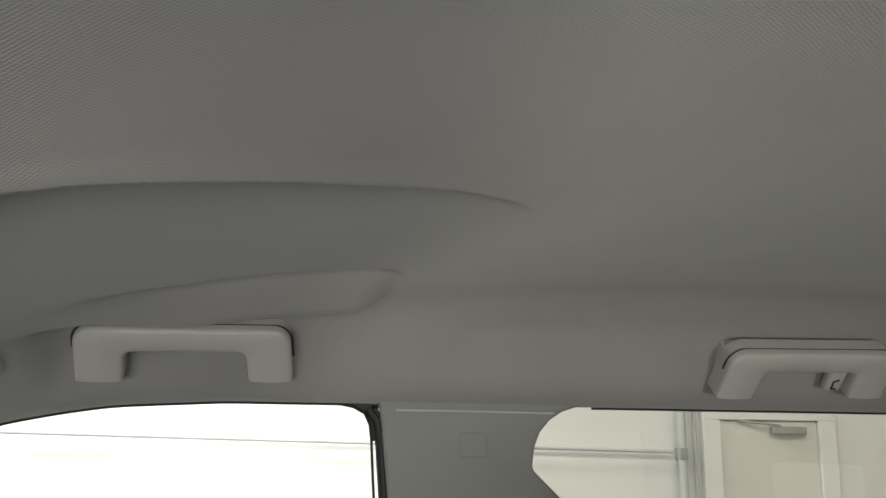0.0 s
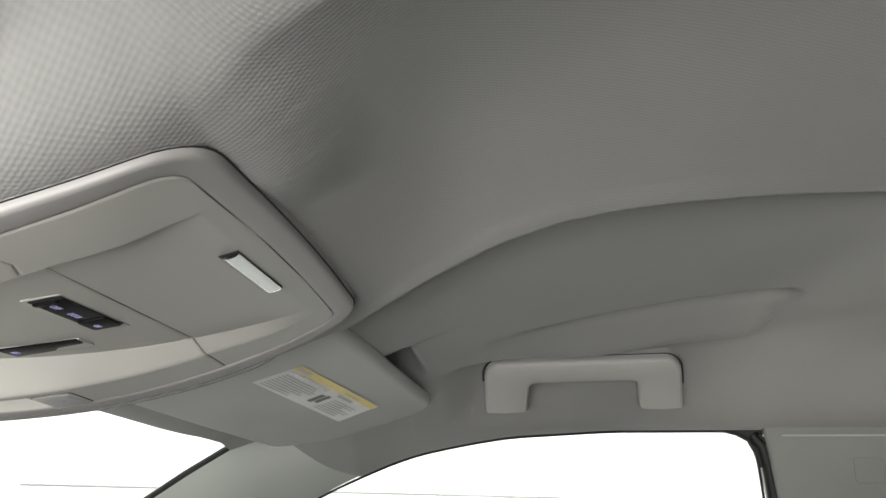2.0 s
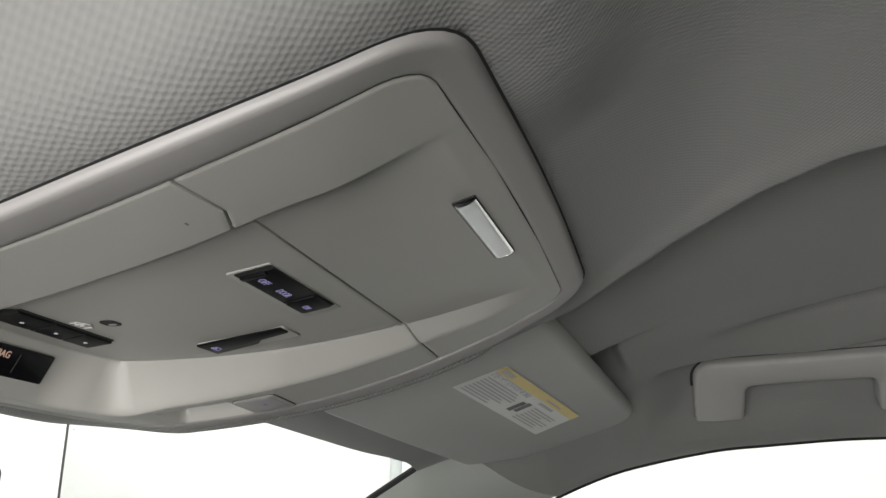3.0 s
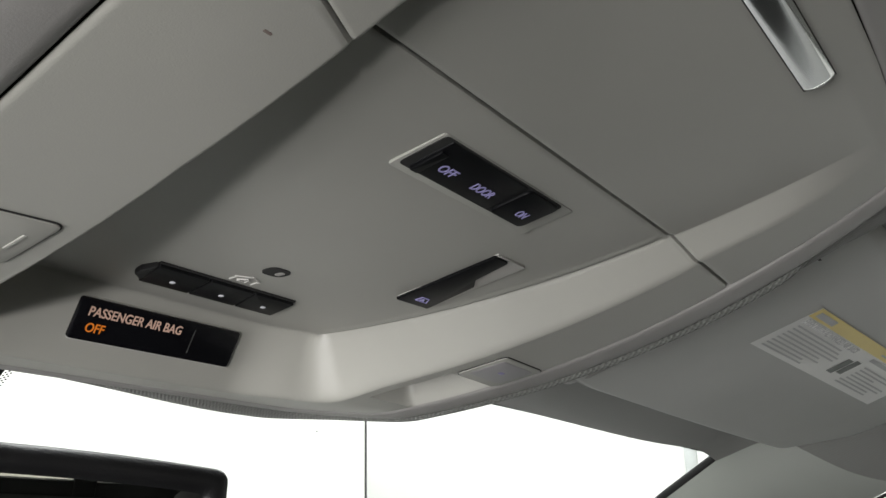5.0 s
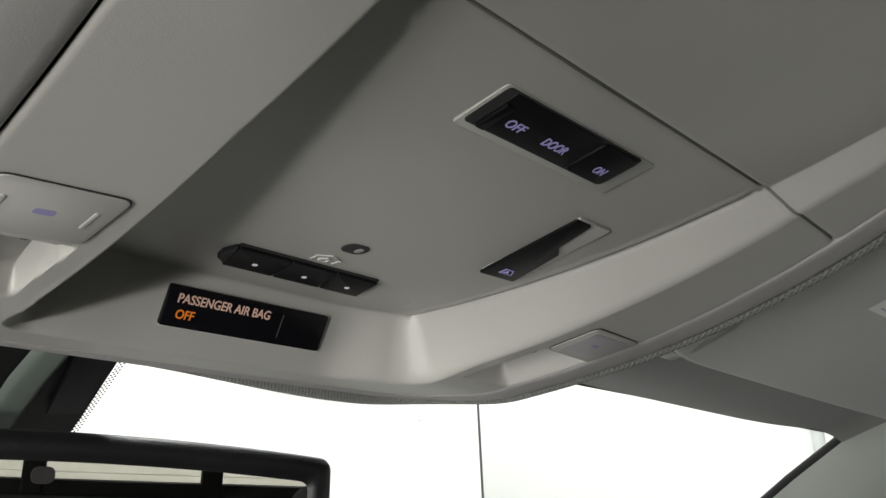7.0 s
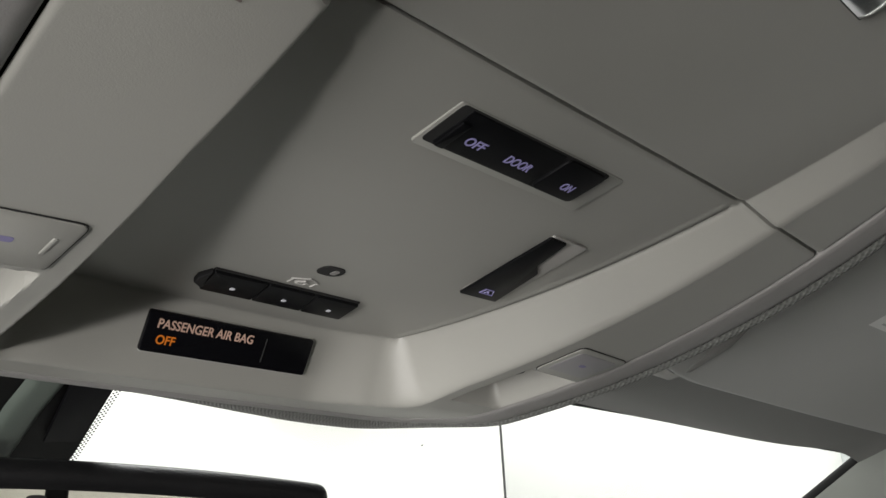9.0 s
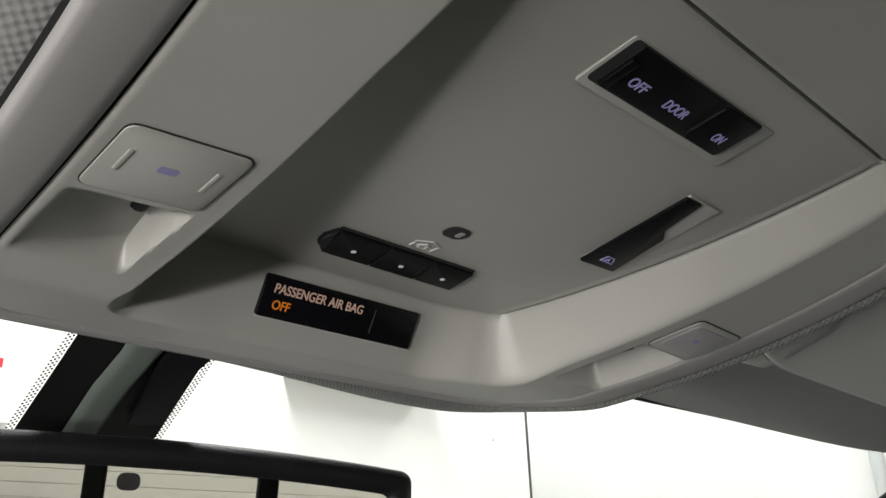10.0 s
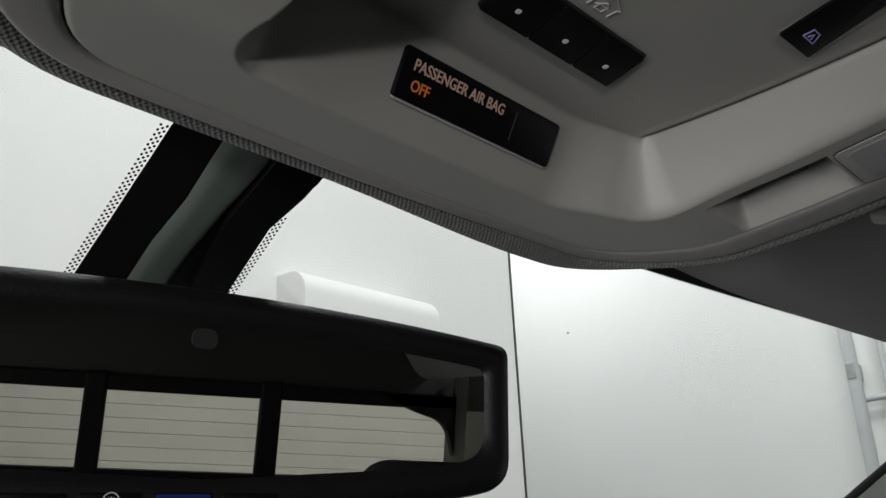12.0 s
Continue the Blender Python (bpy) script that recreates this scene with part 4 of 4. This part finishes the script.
    fitted("caption", "EVEN WITH ADVANCED AIR BAGS", 0.085, 0.0042, mt, INK, paper)
    rng = random.Random(5)
    for k in range(8):
        b = 0.38 + 0.072 * k
        strip("print_bar", 0.03, 0.26 + 0.16 * rng.random(), b, b + 0.030, 0.0010, INK, paper)
        if 0 < k:
            strip("print_bar", 0.60 - 0.02 * (k > 5), 0.78 + 0.16 * rng.random(), b - 0.03, b + 0.0, 0.0010, INK, paper)
    strip("print_bar", 0.56, 0.75, 0.24, 0.31, 0.0010, INK, paper)
    strip("picture_block", 0.455, 0.50, 0.44, 0.80, 0.0010, INK_DARK, paper)
    strip("picture_block", 0.508, 0.55, 0.40, 0.74, 0.0010, INK_DARK, paper)
    return top


build_visor(1, True)
build_visor(-1, False)


# ---- grab handles ----
def build_handle():
    top = root("grab_handle", 0.575, 0.122, 1.60, "light grey plastic grab handle above the front door", "grab handle", "grab handles")
    m = axes((0.5435, 0.1220, 1.6190), (0, -1, 0.02), (-0.73, 0, 0.68))
    def arc(points, radii, n=64):
        p = np.array(rounded(points, radii, 6))
        d = np.r_[0, np.cumsum(np.hypot(*np.diff(p, axis=0).T))]
        t = np.linspace(0, d[-1], n)
        return np.c_[np.interp(t, d, p[:, 0]), np.interp(t, d, p[:, 1])]

    outer = arc([(-0.1005, -0.031), (-0.0985, 0.020), (-0.088, 0.031), (0.086, 0.031), (0.096, 0.020), (0.1000, -0.031)], [0.0, 0.018, 0.012, 0.012, 0.018, 0.0])
    inner = arc([(-0.0570, -0.031), (-0.0540, 0.0045), (0.0540, 0.0045), (0.0570, -0.031)], [0.0, 0.010, 0.010, 0.0])
    rows = []
    for o, i in zip(outer, inner):
        d = (i - o) / np.hypot(*(i - o))
        e, f = o + d * 0.0045, i - d * 0.0045
        e2, f2 = o + d * 0.0013, i - d * 0.0013
        mid = (o + i) / 2
        rows += [m @ Vector(p) for p in ((*o, -0.026), (*o, -0.0050), (*e2, -0.0014), (*e, 0.0), (*mid, 0.0012), (*f, 0.0), (*f2, -0.0014), (*i, -0.0050), (*i, -0.026))]
    n = len(outer)
    faces = quad_grid(9, n) + [tuple(range(9)), tuple(range((n - 1) * 9, n * 9))]
    part("grip", sheet("grip", rows, faces), HANDLE, top, smooth=50)
    edge = outer[7:-5]
    rim = [m @ Vector((*(o + (o - np.array((0.0, -0.012))) * 0.024), -0.0098)) for o in edge] + [m @ Vector((*(o * 0.9), -0.0098)) for o in edge]
    part("recess_shadow_gap", sheet("recess_shadow_gap", rim, quad_grid(len(edge), 2)), GAP, top)
    for x in (-0.078, 0.0775):
        part("foot", box(x - 0.019, x + 0.019, -0.029, 0.020, -0.050, -0.010, 0.003, 2, m), HANDLE, top, smooth=50)
    return top


handle = build_handle()
rear_handle = copy_thing(handle, Matrix.Translation((0.588, 0.122 - 0.650, 1.597)))
tagged(rear_handle, "light grey plastic grab handle with coat hook above rear door", "grab handle", "grab handles")
m = axes((0.5565, -0.528, 1.6160), (0, -1, 0.02), (-0.73, 0, 0.68))
hook = part("coat_hook", box(0.030, 0.050, -0.028, 0.001, -0.020, -0.008, 0.003, 2, m), HANDLE, rear_handle, smooth=50)
part("hook_slot", tube([m @ Vector(p) for p in ((0.043, -0.024, -0.0078), (0.038, -0.024, -0.0078), (0.037, -0.014, -0.0078), (0.043, -0.011, -0.0078))], 0.0012, 6), BLACK, hook)

# ---- rear-view mirror ----
mm = axes((-0.0014, 0.6145, 1.5050), (0.971, -0.239, 0), (-0.02, -0.094, 0.99))
mirror = root("rear_view_mirror", -0.02, 0.64, 1.56, "black framed rear-view mirror hung from the windshield", "mirror")
half = 0.1255


def mirror_outline(inset):
    pts = []
    hx = half - inset
    for k in range(25):
        a = hx - 2 * hx * k / 24
        pts.append((a, 0.0375 - 0.0085 * ((a + 0.03) / 0.15) ** 2 - inset))
    low = [(-hx, -0.030 + inset), (-hx + 0.02, -0.0350 + inset * 0.95), (0.0, -0.0405 + inset * 1.07), (hx - 0.02, -0.0335 + inset * 0.95), (hx, -0.029 + inset)]
    poly = pts + low
    rad = [0.018] + [0.002] * 23 + [0.018] + [0.018] + [0.01] * 3 + [0.018]
    return rounded(poly, rad, 5)


N2 = len(mirror_outline(0.0))
verts = []
for inset, z in ((0.010, -0.030), (0.002, -0.026), (0.0, -0.014), (0.0, -0.004), (0.0012, 0.0), (0.0060, 0.0014), (0.0105, 0.0005), (0.0124, -0.0016)):
    verts += [mm @ Vector((x, y, z)) for x, y in mirror_outline(inset)]
part("mirror_frame", sheet("mirror_frame", verts, quad_grid(N2, 8, True)), FRAME_BLACK, mirror, smooth=60)
part("mirror_back", prism(mirror_outline(0.008), 0.004, 0, 1, mm @ Matrix.Translation((0, 0, -0.030))), FRAME_BLACK, mirror)
part("mirror_glass", sheet("mirror_glass", [mm @ Vector((x, y, -0.0014)) for x, y in mirror_outline(0.0116)], [tuple(range(N2))]), MIRROR, mirror, "silvered reflecting glass")
part("light_sensor", plate(0.0045, 0.0034, 0.0033, 0.0004, mm @ Matrix.Translation((-0.003, 0.0195, -0.0014)), 0), mat("grey_sensor_window", (0.02, 0.019, 0.019), 0.3), mirror, "small oval grey sensor window")
for x in (-0.0515, -0.029, -0.0065, 0.0165):
    button = part("mirror_button", plate(0.0098, 0.0030, 0.001, 0.0010, mm @ Matrix.Translation((x, -0.0345, 0.0004)), 0.0004), KEY, mirror, smooth=40)
    if x == -0.029:
        ring = [mm @ Vector((x + 0.0024 * math.cos(q), -0.0340 + 0.0024 * math.sin(q), 0.0015)) for q in np.linspace(0, 2 * math.pi, 25)]
        part("button_mark", tube(ring, 0.00022, 6), WHITE_DOT, button, "white ring mark")
        for k in (-1, 0, 1):
            part("button_mark", plate(0.00016, 0.0010 - 0.0002 * abs(k), 0.0001, 0.0002, mm @ Matrix.Translation((x + 0.0008 * k, -0.0338, 0.0014)), 0), WHITE_DOT, button)
    if x == -0.0065:
        part("button_mark", plate(0.0088, 0.0024, 0.0006, 0.0003, mm @ Matrix.Translation((x, -0.0345, 0.0013)), 0), mat("blue_button_print", (0.01, 0.015, 0.12), 0.4), button, "dark blue printed field")
        part("button_mark", plate(0.0012, 0.0012, 0.0012, 0.0003, mm @ Matrix.Translation((x + 0.001, -0.0350, 0.0016)), 0), WHITE_DOT, button)
# stalk and its cover up the glass
cover = []
for t, x0, x1, drop in ((0.592, -0.0075, 0.0165, 0.002), (0.610, -0.0075, 0.0146, 0.0030), (0.629, -0.0070, 0.0100, 0.0035), (0.649, -0.0095, 0.0075, 0.0035), (0.680, -0.0095, 0.0060, 0.0035), (0.72, -0.0095, 0.0060, 0.003)):
    for k in range(9):
        q = -1 + 2 * k / 8
        x = x0 + (x1 - x0) * k / 8
        cover.append((x, t, glass_z(x, t) - 0.002 - drop * (1 - abs(q) ** 5)))
part("wire_cover", sheet("wire_cover", cover, quad_grid(9, 6)), mat("grey_green_cover_plastic", (0.088, 0.108, 0.092), 0.5, vary=0.05, grain=1800, bump=0.3, depth=0.0002), mirror, "grey plastic wire cover on the glass", smooth=60)
side_box = prism([(0.0150, 0.594), (0.0375, 0.594), (0.0350, 0.612), (0.0295, 0.630), (0.0305, 0.662), (0.0150, 0.664), (0.0110, 0.630)], 0.004, 0.001, 2)
for v in side_box.verts:
    v.co.z = glass_z(v.co.x, v.co.y) - 0.002 - (v.co.z if v.co.z > 0 else 0)
part("sensor_cover", side_box, KEY, mirror, "dark plastic sensor cover", smooth=40)
part("mirror_stalk", tube([(0.0, 0.715, glass_z(0, 0.715) - 0.003), (0.0, 0.690, 1.515), (-0.004, 0.645, 1.505)], 0.009, 12), FRAME_BLACK, mirror, smooth=60)

# ---- passenger seat, seen in the mirror ----
seat = root("passenger_seat", 0.40, -0.30, 0.46, "black cloth front passenger seat with a headrest", "seat")
part("seat_cushion", box(0.14, 0.66, -0.20, 0.35, 0.62, 0.80, 0.05, 4), SEAT, seat, smooth=60)
part("seat_base", box(0.20, 0.60, -0.15, 0.30, 0.46, 0.62, 0.01), DARK_TRIM, seat)
part("seat_back", box(0.15, 0.65, -0.09, 0.07, 0.0, 0.56, 0.05, 4, Matrix.Translation((0, -0.17, 0.70)) @ Matrix.Rotation(radians(14), 4, "X")), SEAT, seat, smooth=60)
part("headrest", box(0.27, 0.53, -0.06, 0.05, 0.0, 0.165, 0.04, 5, Matrix.Translation((0, -0.33, 1.265)) @ Matrix.Rotation(radians(8), 4, "X")), SEAT, seat, "rounded black headrest", smooth=60)
for x in (0.36, 0.44):
    part("headrest_post", tube([(x, -0.32, 1.20), (x, -0.335, 1.30)], 0.006, 8), CHROME, seat)

# ---- garage ----
GZ = -0.20
tagged(part("ground", box(-2.7, 6.5, -5.2, 7.6, GZ - 0.1, GZ), CONCRETE, None), "grey concrete garage floor", "floor", kind="structure")
tagged(part("ceiling", box(-2.7, 6.5, -5.2, 7.6, 5.16, 5.26), WALL_PAINT, None), "white painted garage ceiling", "ceiling", kind="structure")
tagged(part("wall_left", box(-1.9, -1.7, -5.2, 7.5, GZ, 5.16), WALL_PAINT, None), "white painted garage wall", "wall", kind="structure")
front = root("wall_front", 0.5, 3.35, GZ, "white garage partition with a narrow dark edge joint", "wall", kind="structure")
part("wall_panel", box(-2.5, 3.450, 3.30, 3.42, GZ, 5.16, 0.003), WALL_PAINT, front)
part("edge_joint", box(3.450, 3.462, 3.296, 3.40, GZ, 5.16), mat("dark_joint", (0.05, 0.05, 0.05), 0.8), front)
tagged(part("wall_far", box(-2.7, 6.5, 7.5, 7.7, GZ, 5.16), WALL_PAINT, None), "white painted far garage wall", "wall", kind="structure")
right = tagged(part("wall_right", box(6.3, 6.5, -5.2, 7.5, GZ, 5.16), WALL_PAINT, None), "white painted garage wall with pipes and a door", "wall", kind="structure")
# slatted door behind the truck
back = root("wall_rear", 0, -5.1, GZ, "beige slatted roller door behind the truck", "roller door", kind="structure")
part("door_backing", box(-2.5, 6.3, -5.2, -5.10, GZ, 5.16), BEIGE, back)
for k in range(58):
    z0 = GZ + 0.01 + k * 0.09
    bm = box(-2.45, 6.2, -5.10, -5.085, z0, z0 + 0.0882, 0.003, 1)
    part("slat", bm, BEIGE, back, smooth=40)

# door in the right-hand wall
door = root("door_1", 6.28, -3.9, GZ, "closed off-white door with a closer in a white frame", "door", kind="structure")
part("door_leaf", box(6.262, 6.298, -4.33, -3.47, GZ + 0.01, 1.765, 0.004), DOOR_PAINT, door)
for y0, y1, z0, z1 in ((-3.465, -3.31, GZ, 1.77), (-4.49, -4.335, GZ, 1.77), (-4.49, -3.31, 1.77, 1.86)):
    part("door_frame", box(6.235, 6.3, y0, y1, z0, z1, 0.006), WALL_PAINT, door)
closer = part("door_closer", box(6.19, 6.262, -4.20, -3.90, 1.66, 1.72, 0.01), STEEL, door, "grey metal door closer")
part("closer_arm", tube([(6.21, -3.98, 1.725), (6.20, -3.80, 1.745), (6.24, -3.62, 1.765)], 0.010, 8), STEEL, closer)
part("door_handle", tube([(6.262, -4.25, 0.82), (6.21, -4.25, 0.82), (6.21, -4.13, 0.82)], 0.010, 8), STEEL, door)


def wall_pipe(points, radius, label):
    top = root("wall_pipe", *points[0], label, "pipe", "wall pipes")
    part("pipe", tube(points, radius, 12), PIPE, top, smooth=60)
    for p in points[1:-1]:
        part("pipe_clamp", box(p[0] - radius - 0.004, 6.3, p[1] - 0.03, p[1] + 0.03, p[2] - radius - 0.01, p[2] + radius + 0.01, 0.004), STEEL, top)
    return top


wall_pipe([(6.24, 4.2, 1.66), (6.24, -3.05, 1.515)], 0.014, "thin galvanised pipe running level along the wall")
wall_pipe([(6.22, -3.12, GZ), (6.22, -3.12, 1.5), (6.22, -3.12, 5.1)], 0.035, "upright galvanised pipe beside the door")
wall_pipe([(6.24, -3.24, GZ), (6.24, -3.24, 5.1)], 0.018, "thin upright conduit beside the pipe")
wall_pipe([(6.20, 2.50, GZ), (6.20, 2.50, 1.8), (6.20, 2.50, 2.6), (6.20, 2.53, 5.1)], 0.045, "upright grey duct on the white wall")
wall_pipe([(6.24, 2.30, GZ), (6.24, 2.30, 2.2), (6.24, 2.30, 5.1)], 0.02, "thin upright conduit on the white wall")
wall_pipe([(6.24, 2.50, 2.40), (6.24, 1.70, 2.42)], 0.02, "short level conduit on the white wall")

# air conditioner on the front wall
ac = root("air_conditioner", 2.275, 3.30, 2.40, "white wall-hung air conditioner unit", "air conditioner")


def ac_shell(x0, x1, profile):
    """A profile in y and z drawn out along x."""
    m = Matrix(((0, 0, 1, x0), (1, 0, 0, 0), (0, 1, 0, 0), (0, 0, 0, 1)))
    return prism(profile, x1 - x0, 0.006, 3, m)


casing = rounded([(3.298, 2.637), (3.165, 2.630), (3.10, 2.570), (3.10, 2.440), (3.135, 2.425), (3.298, 2.385)], [0.002, 0.05, 0.05, 0.03, 0.03, 0.004], 8)
part("casing", ac_shell(1.885, 2.665, casing), WALL_PAINT, ac, smooth=50)
slope_of = math.atan2(0.040, 0.163)
for dy, wide in ((0.030, 0.010), (0.085, 0.008)):
    bm = box(-0.33, 0.33, -wide / 2, wide / 2, -0.002, 0.002, 0.0015, 1, Matrix.Translation((2.275, 3.135 + dy, 2.4235 - dy * math.tan(slope_of))) @ Matrix.Rotation(-slope_of, 4, "X"))
    part("outlet_slot", bm, PIPE, ac)
part("outlet_flap", box(-0.34, 0.34, -0.021, 0.021, -0.004, 0.004, 0.003, 2, Matrix.Translation((2.275, 3.193, 2.422 - 0.058 * math.tan(slope_of))) @ Matrix.Rotation(-slope_of, 4, "X")), DOOR_PAINT, ac, smooth=40)
# wall sign, of which only a stroke is seen
sign = root("wall_sign", 0.75, 3.29, 2.1, "white wall sign with red strokes", "sign")
part("sign_board", box(0.40, 0.815, 3.28, 3.30, 2.07, 2.36, 0.004), WALL_PAINT, sign)
part("red_stroke", box(0.690, 0.717, 3.272, 3.28, 2.11, 2.25), RED, sign)
part("red_stroke", box(0.645, 0.762, 3.272, 3.28, 2.25, 2.28), RED, sign)

# housings of the ceiling lamps, added out of view
for lx, ly, watts in LAMP_PLACES:
    lamp = root("ceiling_lamp", lx, ly, 5.16, "unseen white strip lamp added on the garage ceiling", "ceiling lamp", "ceiling lamps")
    part("lamp_housing", box(lx - 0.2, lx + 0.2, ly - 1.25, ly + 1.25, 5.08, 5.16, 0.01), WALL_PAINT, lamp)
